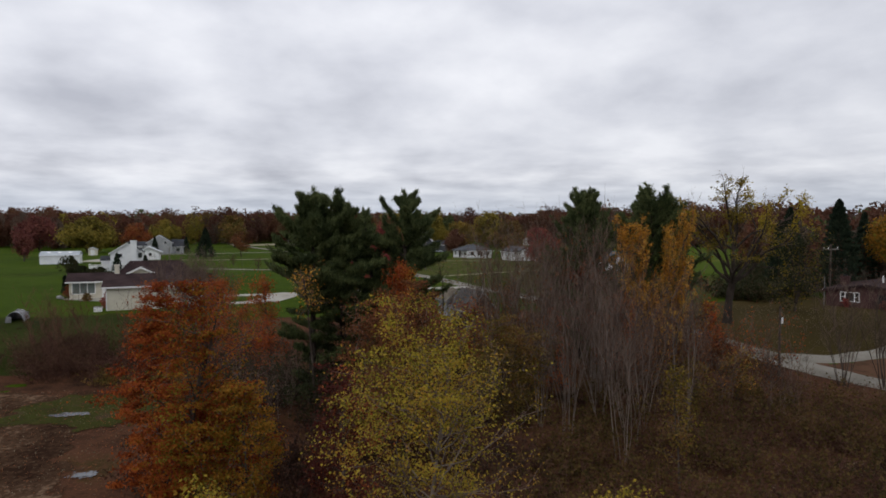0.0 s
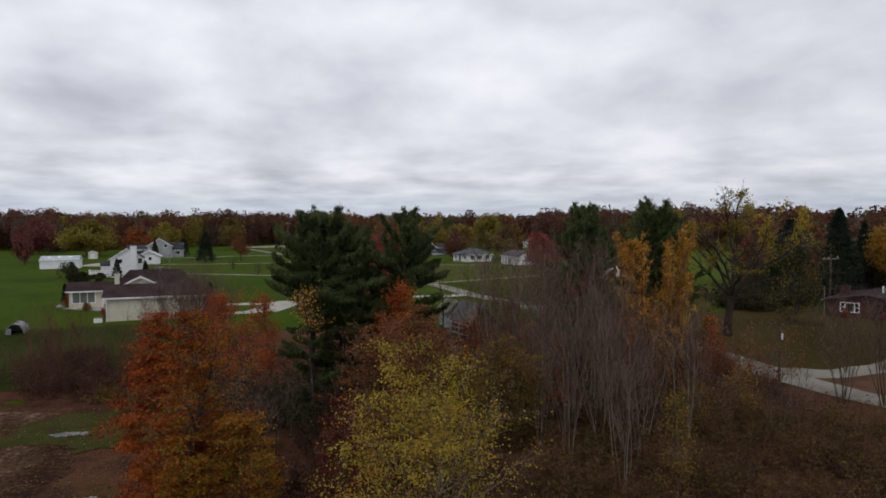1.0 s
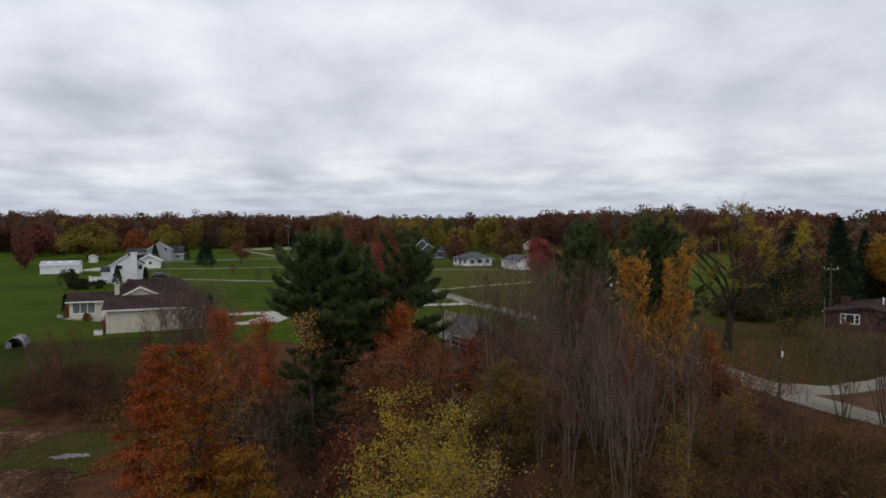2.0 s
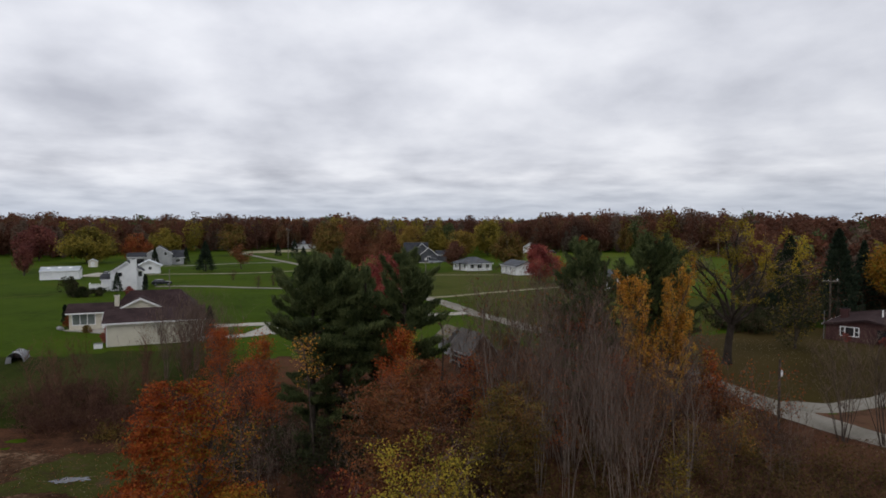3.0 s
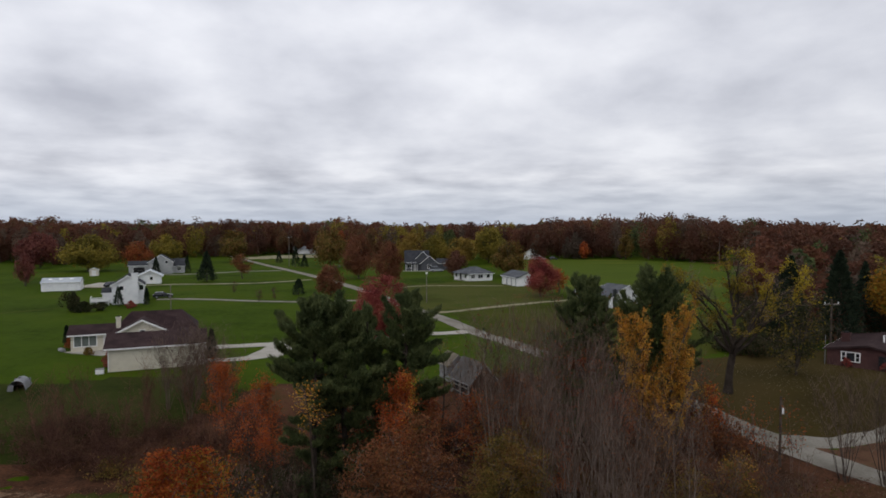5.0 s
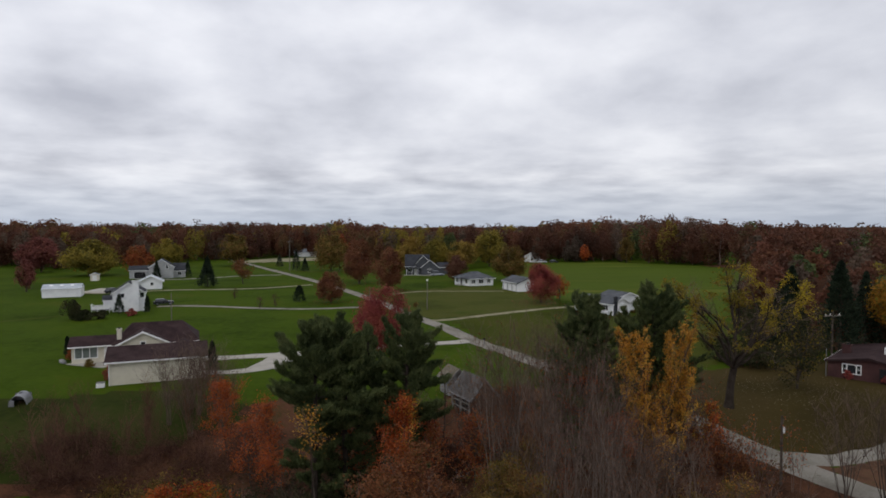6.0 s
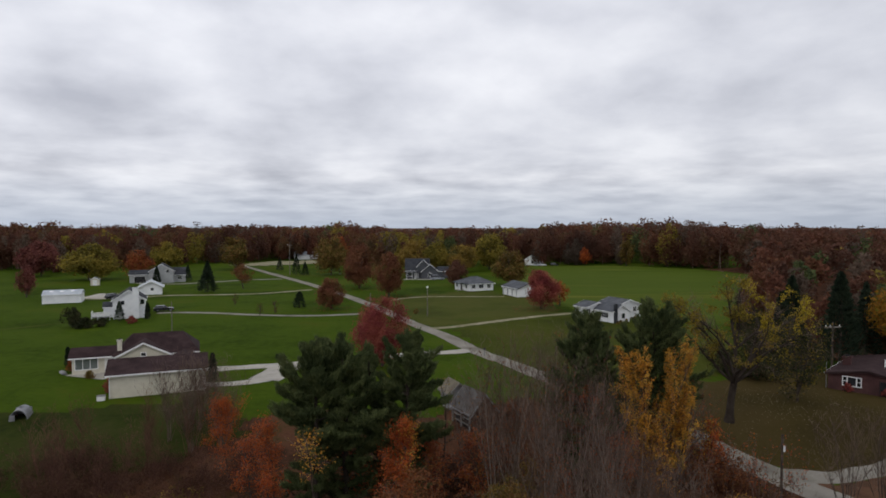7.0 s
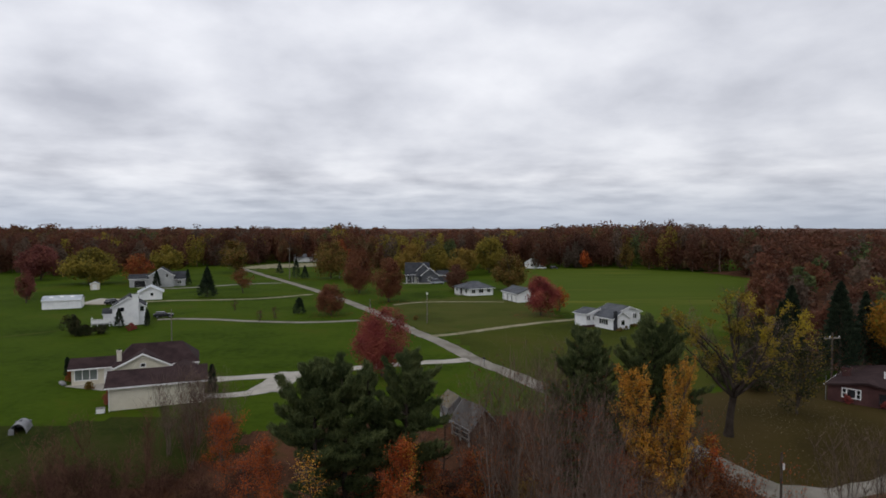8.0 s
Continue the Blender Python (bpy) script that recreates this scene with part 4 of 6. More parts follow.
def far_woods():
    rng = np.random.default_rng(77)
    kinds = {"russet": ([], [], L_WOOD, "russet and orange autumn woods"), "brown": ([], [], L_WOODR, "dull brown autumn woods"), "grey": ([], [], L_WOODG, "nearly leafless grey-brown woods"),
             "green": ([], [], L_PINE, "dark evergreens in the autumn woods"), "gold": ([], [], L_WILLOW, "yellow trees in the autumn woods")}
    trunks = []
    spots = []
    for lo, hi, space in ((0, 45, 7.4), (45, 200, 10.0), (200, 440, 15.0)):
        n = int(1.1e6 / space ** 2)
        ang = rng.uniform(-0.80, 1.0, n)
        dist = np.sqrt(rng.uniform(60 ** 2, 1100 ** 2, n))
        X, Y = np.sin(ang) * dist, np.cos(ang) * dist
        b = behind_edge(X, Y)
        ok = (b > lo) & (b < hi) & (np.abs(ang) < (0.72 if lo == 0 else 0.67))
        spots += [(x, y, d, space) for x, y, d in zip(X[ok], Y[ok], b[ok])]
    for x, y, b, space in spots:
        side = x / y
        # taller oak woods beyond the hay field, lower edge trees on the other side
        grow = (22.0 - 3.0 * sm((side - 0.35) / 0.15)) if side > 0.16 else 14.5 + 5.5 * sm((math.hypot(x, y) - 320) / 120)
        if -0.10 < side < 0.16:
            grow = 18.0
        if x > 40 and y < 200:
            grow = 12.4 + 5 * sm((y - 90) / 120)
        h = grow * rng.uniform(0.74, 1.04) * (0.8 if b < 6 else 1.0) * (1 + 0.32 * noise.noise((x * 0.02, y * 0.02, 9.0)))
        rad = rng.uniform(0.28, 0.42) * h
        zone = noise.noise((x * 0.012, y * 0.012, 1.0))
        r_ = rng.random()
        key = "russet" if r_ < (0.50 if side > -0.1 else 0.72) + zone * 0.5 else "brown" if r_ < 0.78 else "grey" if r_ < 0.93 else "green" if r_ < 0.965 else "gold"
        if side > 0.2 and key == "russet" and rng.random() < 0.5:
            key = "brown"
        if side < -0.25 and key == "russet" and rng.random() < 0.5:
            key = "brown"
        if -0.12 < side < 0.13 and b < 120 and rng.random() < 0.25:
            key = "gold"
        n = 1700 if b < 18 else 800 if b < 45 else 260 if b < 200 else 170
        if x > 40 and y < 200:
            n = 4200 if b < 16 else 1200 if b < 40 else 400
        lo_ = 0.10 if n == 4200 else 0.06 if b < 45 else 0.45
        s = {1700: 0.64, 800: 0.85, 260: 1.1, 170: 1.35, 4200: 0.33, 1200: 0.55, 400: 0.9}[n]
        C = crown_points(rng, n, rad * (1.15 if n == 170 else 1.0), lo_ * h, h, 1.0, 8, (0.36, 0.56), 0.28)
        if key == "grey":
            C = C[: int(n * 0.75)]
        V, F = leaf_quads(C, s, rng, 0.1, 1.0, face=outward(C, h * (1 + lo_) / 2, rad, h * (1 - lo_) / 2, 0.1), loose=1.2, pointed=True)
        V = V + np.array((x, y, 0))
        kinds[key][0].append(V)
        if b < 45:
            trunks += bend(np.array((x, y, gz(x, y) - 0.1)), np.array((0, 0, 1.0)), h * 0.8, 3, 0.10 + h * 0.008, rng, 0.04, 0.02)
            for m_ in range(4):
                a = rng.random() * 6.28
                trunks += bend(np.array((x, y, h * rng.uniform(0.3, 0.7))), np.array((math.cos(a) * 0.6, math.sin(a) * 0.6, 0.8)), h * 0.3, 2, 0.09, rng, 0.1, 0.05)
    for key, (vs, _, m, label) in kinds.items():
        V = np.concatenate(vs)
        ob = part("far_woods", mesh_of("far_woods", V, np.arange(len(V)).reshape(-1, 3), m), None)
        tagged(ob, label + " along the fields", "woods", kind="stuff")
    V, F = tubes(trunks, 4)
    tagged(part("woodland_trunks", mesh_of("woodland_trunks", V, F, M_TWIG), None), "grey-brown trunks along the edge of the woods", "tree trunks", kind="stuff")
    # the canopy that goes on to the horizon
    rows, cols = 90, 220
    V = []
    for i in range(rows):
        for j in range(cols):
            ang = -0.95 + 2.2 * j / (cols - 1)
            k = i / (rows - 1)
            d0 = float(np.interp(ang, [math.atan2(x, y) for x, y in EDGE], [math.hypot(x, y) for x, y in EDGE])) + (150 if ang < 0.3 else 150 + 420 * sm((ang - 0.3) / 0.12))
            d = d0 + (4200 - d0) * k ** 2.2
            x, y = math.sin(ang) * d, math.cos(ang) * d
            base = 12.0 if ang < 0.16 else 14.0
            V.append((x, y, (base + 3.5 * noise.noise((x * 0.06, y * 0.06, 0)) + 5.0 * noise.noise((x * 0.006, y * 0.006, 5.0))) * (1 if 0 < i else 0.6)))
    a = np.array([i * cols + j for i in range(rows - 1) for j in range(cols - 1)])
    F = np.stack([a, a + 1, a + cols + 1, a + cols], axis=1)
    tagged(part("distant_canopy", mesh_of("distant_canopy", V, F, L_WOODR), None), "unbroken brown woodland canopy reaching the horizon", "woods", kind="stuff")


far_woods()


# ---- buildings ----
def wing(ob, u0, v0, u1, v1, eave, ridge, axis, wall_m, roof_m, over=0.35, base=-0.25, hip=0.0, barge=None, fascia=None):
    """A gabled block on a house: wall, two roof slopes, fascia boards and a ridge cap."""
    bm = bmesh.new()
    if axis == "u":
        m = (v0 + v1) / 2
        ends = [[(u, v0, base), (u, v1, base), (u, v1, eave), (u, m, ridge if not hip else eave), (u, v0, eave)] for u in (u0, u1)]
    else:
        m = (u0 + u1) / 2
        ends = [[(u0, v, base), (u1, v, base), (u1, v, eave), (m, v, ridge if not hip else eave), (u0, v, eave)] for v in (v0, v1)]
    a, b = [[bm.verts.new(p) for p in e_] for e_ in ends]
    bm.faces.new(a)
    bm.faces.new(b)
    for i in range(5):
        j = (i + 1) % 5
        bm.faces.new((a[i], a[j], b[j], b[i]))
    wall = part("wall", bm, wall_m, ob)
    lift = 0.03
    half = (v1 - v0) / 2 if axis == "u" else (u1 - u0) / 2
    drop = (ridge - eave) / half * over
    for s in (0, 1):
        if axis == "u":
            ve, vo = (v0 - over, v0) if s == 0 else (v1 + over, v1)
            pts = [(u0 - over, ve, eave - drop + lift), (u1 + over, ve, eave - drop + lift), (u1 + over - hip, m, ridge + lift), (u0 - over + hip, m, ridge + lift)]
        else:
            ue = u0 - over if s == 0 else u1 + over
            pts = [(ue, v0 - over, eave - drop + lift), (ue, v1 + over, eave - drop + lift), (m, v1 + over - hip, ridge + lift), (m, v0 - over + hip, ridge + lift)]
        roof = part("roof", slab(pts, (0, 0, 1), 0.14), roof_m, ob)
        # pale board along the eave
        p, q = Vector(pts[0]), Vector(pts[1])
        part("fascia", slab([p + Vector((0, 0, -0.05)), q + Vector((0, 0, -0.05)), q + Vector((0, 0, 0.12)), p + Vector((0, 0, 0.12))],
                            (0, -1 if s == 0 else 1, 0) if axis == "u" else (-1 if s == 0 else 1, 0, 0), 0.05), fascia or M_TRIM, roof)
    if hip:
        for s in (0, 1):
            if axis == "u":
                ue, ur = (u0 - over, u0 - over + hip) if s == 0 else (u1 + over, u1 + over - hip)
                pts = [(ue, v0 - over, eave - drop + lift), (ue, v1 + over, eave - drop + lift), (ur, m, ridge + lift)]
            else:
                ve, vr = (v0 - over, v0 - over + hip) if s == 0 else (v1 + over, v1 + over - hip)
                pts = [(u0 - over, ve, eave - drop + lift), (u1 + over, ve, eave - drop + lift), (m, vr, ridge + lift)]
            part("roof", slab(pts, (0, 0, 1), 0.14), roof_m, ob)
    else:
        # barge boards up the gables
        for s in (0, 1):
            for k in (0, 1):
                if axis == "u":
                    u = u0 - over if s == 0 else u1 + over
                    ve = v0 - over if k == 0 else v1 + over
                    A, B, out_ = Vector((u, ve, eave - drop)), Vector((u, m, ridge)), (-1 if s == 0 else 1, 0, 0)
                else:
                    v = v0 - over if s == 0 else v1 + over
                    ue = u0 - over if k == 0 else u1 + over
                    A, B, out_ = Vector((ue, v, eave - drop)), Vector((m, v, ridge)), (0, -1 if s == 0 else 1, 0)
                part("bargeboard", slab([A + Vector((0, 0, -0.08)), B + Vector((0, 0, -0.08)), B + Vector((0, 0, 0.165)), A + Vector((0, 0, 0.165))], out_, 0.04), barge or (M_TRIM if axis == "v" else roof_m), ob)
    return wall


SIDES = {"front": (0, 0), "right": (90, 1), "back": (180, 2), "left": (270, 3)}


def opening(ob, side, at, plane, z, w, h, kind="window", bars=1, trim=None, pane=None):
    """A window or door on one side of a block: casing, glass and glazing bars, or a panelled leaf."""
    ang = radians(SIDES[side][0])
    if side == "front":
        org = Vector((at, plane, z))
    elif side == "back":
        org = Vector((at, plane, z))
    else:
        org = Vector((plane, at, z))
    R = Matrix.Translation(org) @ Matrix.Rotation(ang, 4, "Z")
    bm = bmesh.new()
    t = 0.10
    rings = []
    for y_ in (-0.07, 0.02):
        for q in (t, 0.0):
            rings.append([bm.verts.new(p) for p in ((-w / 2 - q, y_, -q), (w / 2 + q, y_, -q), (w / 2 + q, y_, h + q), (-w / 2 - q, y_, h + q))])
    for r0, r1 in ((0, 1), (1, 3), (3, 2), (2, 0)):
        for k in range(4):
            j = (k + 1) % 4
            bm.faces.new((rings[r0][k], rings[r0][j], rings[r1][j], rings[r1][k]))
    bm.transform(R)
    o = part("window" if kind == "window" else "door", bm, trim or M_TRIM, ob)
    if kind == "window":
        cells = [(-w / 2 + w * (k + 1) / (bars + 1)) for k in range(bars)]
        for c in cells:
            bm = box(c - 0.04, -0.05, 0, c + 0.04, 0.0, h)
            bm.transform(R)
            part("glazing_bar", bm, trim or M_TRIM, o)
    bm = bmesh.new()
    if kind == "window":
        add_box(bm, -w / 2, -0.02, 0, w / 2, 0.015, h)
    else:
        n = max(2, int(h / 0.5))
        for k in range(n):
            add_box(bm, -w / 2 + 0.01, -0.035, h * k / n + 0.015, w / 2 - 0.01, 0.01, h * (k + 1) / n - 0.015)
    bm.transform(R)
    part("pane" if kind == "window" else "door_leaf", bm, pane or (M_GLASS if kind == "window" else M_TRIM), o)
    return o


def chimney(ob, u, v, w, d, z0, z1, m, name="chimney"):
    bm = box(u - w / 2, v - d / 2, z0, u + w / 2, v + d / 2, z1, 0.02)
    add_box(bm, u - w / 2 - 0.06, v - d / 2 - 0.06, z1 - 0.18, u + w / 2 + 0.06, v + d / 2 + 0.06, z1)
    c = part(name, bm, m, ob)
    part("flue", box(u - w / 4, v - d / 4, z1, u + w / 4, v + d / 4, z1 + 0.15), M_DARK, c)


def plate_top(x, y, pts, z, m, name, label, category):
    ob = thing(name, x, y, 0, 0, label, category)
    part("slab", slab([(a - x, b - y, -0.1) for a, b in pts], (0, 0, 1), 0.1 + z), m, ob)
    return ob


# cream house and its garage
YC = 22.3
gar = thing("garage", -38.6, 69.7, 0, YC, "cream-sided garage with a dark brown shingle roof", "garage")
wing(gar, 0, 0, 10.3, 6.4, 2.75, 3.85, "u", M_CREAM, M_ROOFBR, 0.4)
opening(gar, "right", 1.7, 10.3, 0.05, 2.5, 2.15, "door")
opening(gar, "right", 4.8, 10.3, 0.05, 2.5, 2.15, "door")
part("downpipe", tube_bm(0.05, -0.12, 0, 2.65, 0.045, 0.045, 8), M_TRIM, gar)
part("downpipe", tube_bm(10.2, -0.12, 0, 2.65, 0.045, 0.045, 8), M_TRIM, gar)
crm = thing("house", -38.6, 69.7, 0, YC, "cream ranch house with brown shingles and a front gable", "house")
wing(crm, -0.6, 12.6, 9.4, 19.6, 2.65, 4.75, "u", M_CREAM, M_ROOFBR, 0.45, hip=2.2)
wing(crm, -0.4, 11.6, 6.0, 16.2, 2.6, 4.2, "v", M_CREAM, M_ROOFBR, 0.4)
wing(crm, -6.0, 14.3, -0.55, 18.6, 2.35, 3.2, "u", M_CREAM, M_ROOFBR, 0.4)
wing(crm, 6.4, 6.9, 9.4, 12.55, 2.2, 2.75, "v", M_CREAM, M_ROOFBR, 0.25)
opening(crm, "front", -4.3, 14.3, 0.75, 2.6, 1.35, bars=2, pane=M_PALEPANE)
opening(crm, "front", -1.6, 14.3, 0.1, 0.9, 2.05, "door")
opening(crm, "front", 2.8, 11.6, 2.5, 0.55, 0.4, bars=0, pane=M_DARK)
opening(crm, "right", 15.2, 9.4, 0.9, 1.6, 1.2)
chimney(crm, -0.2, 13.4, 0.55, 0.55, 2.2, 4.6, M_CREAM)
bin_ = thing("storage_box", -39.2, 69.1, 0, 22, "low white storage box beside the garage corner", "storage box")
part("body", box(-0.42, -0.3, -0.1, 0.42, 0.3, 0.52, 0.03), M_TRIM, bin_)
part("lid", box(-0.45, -0.33, 0.52, 0.45, 0.33, 0.58, 0.02), M_PALEWOOD, bin_)
for bx, by, bs in ((-51.6, 81.9, 0.42), (-51.0, 81.2, 0.34), (-52.2, 82.6, 0.3)):
    bm = bmesh.new()
    bmesh.ops.create_icosphere(bm, subdivisions=2, radius=bs)
    for v in bm.verts:
        v.co *= 1 + 0.35 * noise.noise(v.co * 2.2 + Vector((bx, by, 0)))
        v.co.z *= 0.7
    rock = part("boulder", bm, M_OLDWOOD, None)
    rock.matrix_world = pose(bx, by, bs * 0.4, 0, 0, bx * 50)
    tagged(rock, "pale rough boulder at the patio corner", "boulder", "boulders by the patio")
plate_top(-47, 79.6, [(-50.4, 80.6), (-44.4, 78.6), (-42.8, 80.0), (-43.4, 82.2), (-49.2, 82.6)], 0.08, M_CONCRETE, "patio", "pale concrete patio by the cream house", "patio")

# white two-storey house with an outside chimney
wh = thing("house", -71.3, 130.6, 0, 25, "tall white-sided house with an outside chimney", "house")
wing(wh, 0, 0, 6.3, 7.5, 4.0, 6.1, "v", M_WHITE, M_ROOFDK, 0.3)
chimney(wh, 4.5, -0.36, 1.25, 0.7, -0.2, 6.75, M_WHITE)
opening(wh, "front", 1.9, 0, 3.05, 0.75, 0.85, bars=0)
opening(wh, "front", 5.75, 0, 2.95, 0.75, 1.05, bars=0)
wing(wh, -2.0, 3.5, -0.02, 7.4, 2.2, 3.1, "u", M_WHITE, M_ROOFDK, 0.2)
deck = thing("deck", -73.6, 130.4, 0, 25, "white railed deck beside the white house", "deck")
part("platform", box(-1.8, -1.6, 0.55, 1.7, 1.8, 0.72), M_OLDWOOD, deck)
for u in (-1.75, -0.6, 0.55, 1.65):
    part("post", box(u - 0.05, -1.6, -0.2, u + 0.05, -1.5, 1.75), M_TRIM, deck)
part("rail", box(-1.8, -1.62, 1.6, 1.7, -1.5, 1.72), M_TRIM, deck)
part("panel", box(-1.7, -1.57, 0.85, 1.6, -1.54, 1.5), M_TRIM, deck)
part("rail", box(-1.85, -1.6, 1.6, -1.73, 1.8, 1.72), M_TRIM, deck)

g2 = thing("garage", -89.0, 177.4, 0, 24, "small white garage with a low grey roof", "garage")
wing(g2, 0, 0, 6.1, 6.5, 2.3, 3.8, "v", M_WHITE, M_METALROOF, 0.5)
opening(g2, "front", 3.4, 0, 1.15, 0.75, 0.85, bars=0)
part("flue_pipe", tube_bm(1.6, 2.0, 2.4, 4.3, 0.1, 0.1, 8), M_DARK, g2)

gh = thing("house", -104.3, 215, 0, 22, "pale grey gabled house by the willows", "house")
wing(gh, 0, 0, 8.0, 9, 4.1, 6.7, "v", M_GREYSIDE, M_ROOFDK, 0.3)
wing(gh, 8.0, 2.5, 11.8, 9.5, 2.6, 5.0, "u", M_GREYSIDE, M_ROOFDK, 0.3)
wing(gh, -6.5, 3.0, -0.02, 9.0, 2.9, 4.3, "u", M_GREYSIDE, M_ROOFDK, 0.3)
opening(gh, "front", 5.9, 0, 3.6, 0.8, 1.0, bars=0)
opening(gh, "front", 2.0, 0, 1.0, 1.2, 1.1)
opening(gh, "front", 9.9, 2.5, 0.9, 1.2, 1.1)
opening(gh, "front", -3.2, 3.0, 0.05, 3.6, 2.2, "door", pane=M_DARK)

barn = thing("pole_barn", -103.6, 156.4, 0, 24, "long white pole barn with a pale metal roof", "barn")
wing(barn, 0, 0, 8.8, 6.2, 2.15, 3.1, "u", M_WHITE, M_METALROOF, 0.12)
for u in (1.8, 4.2, 6.6):
    part("skylight", slab([(u - 0.4, 1.7, 2.85), (u + 0.4, 1.7, 2.85), (u + 0.4, 2.4, 3.06), (u - 0.4, 2.4, 3.06)], (0, 0, 1), 0.05), M_TRIM, barn)
opening(barn, "right", 3.1, 8.8, 0.0, 2.8, 1.95, "door")
plate_top(-98, 174, [(-101.5, 168), (-94, 168), (-92, 180), (-103, 181.5)], 0.05, M_CONCRETE, "parking_pad", "grey gravel parking pad beside the barn", "parking pad")

sh = thing("shed", -120.0, 206.2, 0, 24, "small pale garden shed on the grass", "shed")
wing(sh, 0, 0, 2.6, 2.8, 2.0, 2.7, "v", M_CREAM, M_ROOFGR, 0.12)
opening(sh, "front", 1.3, 0, 0.02, 1.1, 1.75, "door")

# slate-blue house with two gables, white ranch and three-bay garage
sl = thing("house", -14.6, 233, 0, 4, "slate-blue house with steep twin gables", "house")
wing(sl, 0, 2, 9.0, 11, 3.2, 7.4, "u", M_BLUEGREY, M_ROOFDK, 0.35)
wing(sl, 6.0, 0, 12.4, 7.0, 2.9, 5.6, "v", M_BLUEGREY, M_ROOFDK, 0.35)
wing(sl, 4.2, 1.4, 9.4, 8.0, 4.6, 7.2, "v", M_BLUEGREY, M_ROOFDK, 0.3)
wing(sl, 12.4, 3.0, 16.5, 9.5, 2.7, 4.2, "u", M_BLUEGREY, M_ROOFDK, 0.3)
opening(sl, "front", 9.2, 0, 0.9, 1.4, 1.3)
opening(sl, "front", 1.6, 2, 0.9, 1.5, 1.3)
opening(sl, "front", 3.8, 2, 0.05, 1.0, 2.1, "door")
for u in (0.3, 2.4, 4.6):
    part("porch_post", box(u - 0.08, 0.45, -0.1, u + 0.08, 0.6, 2.4), M_TRIM, sl)
part("porch_roof", slab([(-0.2, 0.3, 2.4), (5.6, 0.3, 2.4), (5.6, 2.0, 2.9), (-0.2, 2.0, 2.9)], (0, 0, 1), 0.12), M_ROOFDK, sl)
plate_top(-8, 231, [(-16, 230.5), (-3, 229.8), (-3, 232.6), (-15, 232.6)], 0.06, M_CONCRETE, "walkway", "pale concrete apron before the slate-blue house", "walkway")

ra = thing("house", 3.5, 196.4, 0, -63, "low white ranch house with a grey hip roof", "house")
wing(ra, 0, 0, 9.5, 8.6, 2.3, 4.0, "v", M_WHITE, M_ROOFGR, 0.55, hip=3.6)
for u, w in ((1.5, 1.3), (7.6, 1.2)):
    opening(ra, "front", u, 0, 0.85, w, 1.1)
opening(ra, "front", 4.4, 0, 0.05, 1.0, 2.05, "door", pane=M_DARK)
for v, w in ((1.5, 1.2), (4.2, 1.6), (7.0, 1.1)):
    opening(ra, "right", v, 9.5, 0.85, w, 1.15)
part("porch", box(3.0, -1.7, -0.2, 6.0, -0.05, 0.25), M_CONCRETE, ra)
for u in (3.1, 5.9):
    part("porch_post", box(u - 0.06, -1.65, 0.25, u + 0.06, -1.53, 2.25), M_TRIM, ra)
part("porch_roof", slab([(2.8, -1.8, 2.2), (6.2, -1.8, 2.2), (6.2, -0.5, 2.42), (2.8, -0.5, 2.42)], (0, 0, 1), 0.1), M_ROOFGR, ra)

tg = thing("garage", 17.4, 180.4, 0, -70, "white three-bay garage with a dark roof", "garage")
wing(tg, 0, 0, 9.6, 7.0, 2.5, 3.9, "u", M_WHITE, M_ROOFGR, 0.4)
for u in (1.9, 4.8, 7.7):
    opening(tg, "front", u, 0, 0.03, 2.4, 2.0, "door", trim=M_ROOFGR)

# white split-level house under a slate roof
bl = thing("house", 34.9, 125.2, 0, -63, "white split-level house with slate-grey roofs", "house")
wing(bl, -5.9, 0, 0, 4.4, 2.35, 3.6, "u", M_WHITE, M_ROOFGR, 0.3, barge=M_TRIM)
wing(bl, -9.2, 3.9, -3.2, 10.6, 3.0, 4.1, "u", M_WHITE, M_ROOFGR, 0.35, barge=M_TRIM)
wing(bl, -9.8, -2.0, -6.0, 3.8, 2.7, 3.6, "u", M_WHITE, M_ROOFGR, 0.35, barge=M_TRIM)
chimney(bl, 0.25, 0.35, 0.45, 0.7, -0.1, 3.9, M_ROOFDK)
for v in (-2.1, -0.4):
    opening(bl, "right", v + 0.6, -6.0, 1.4, 0.95, 0.95)
opening(bl, "front", -2.9, 0, 0.9, 2.6, 1.05, bars=3)
opening(bl, "right", 2.6, 0, 0.9, 0.9, 1.0, bars=0)
opening(bl, "right", 6.2, -3.2, 1.6, 1.0, 1.0)
opening(bl, "right", 8.9, -3.2, 1.6, 1.0, 1.0)
part("step", box(-6.5, -2.9, -0.2, -5.4, -0.1, 0.4), M_BRICK, bl)

# brick house
br = thing("house", 47.2, 74.6, 0, -45, "low red-brown brick house with a shallow gable", "house")
wing(br, 0, 0, 8.4, 13, 1.95, 2.7, "v", M_BRICK, M_ROOFBR, 0.3, barge=M_ROOFBR)
bw = opening(br, "front", 2.5, 0, 0.75, 1.8, 1.0, bars=0)
for u in (2.02, 2.98):
    part("mullion", box(u - 0.06, -0.06, 0.75, u + 0.06, 0.0, 1.75), M_TRIM, bw)
for u in (1.78, 3.22):
    part("glazing_bar", box(u - 0.18, -0.05, 1.22, u + 0.18, 0.0, 1.28), M_TRIM, bw)
opening(br, "front", 6.2, 0, 0.5, 1.8, 1.2, bars=1, trim=M_ROOFBR)
chimney(br, 1.0, 5.0, 0.9, 0.9, 1.9, 3.4, M_BRICK)
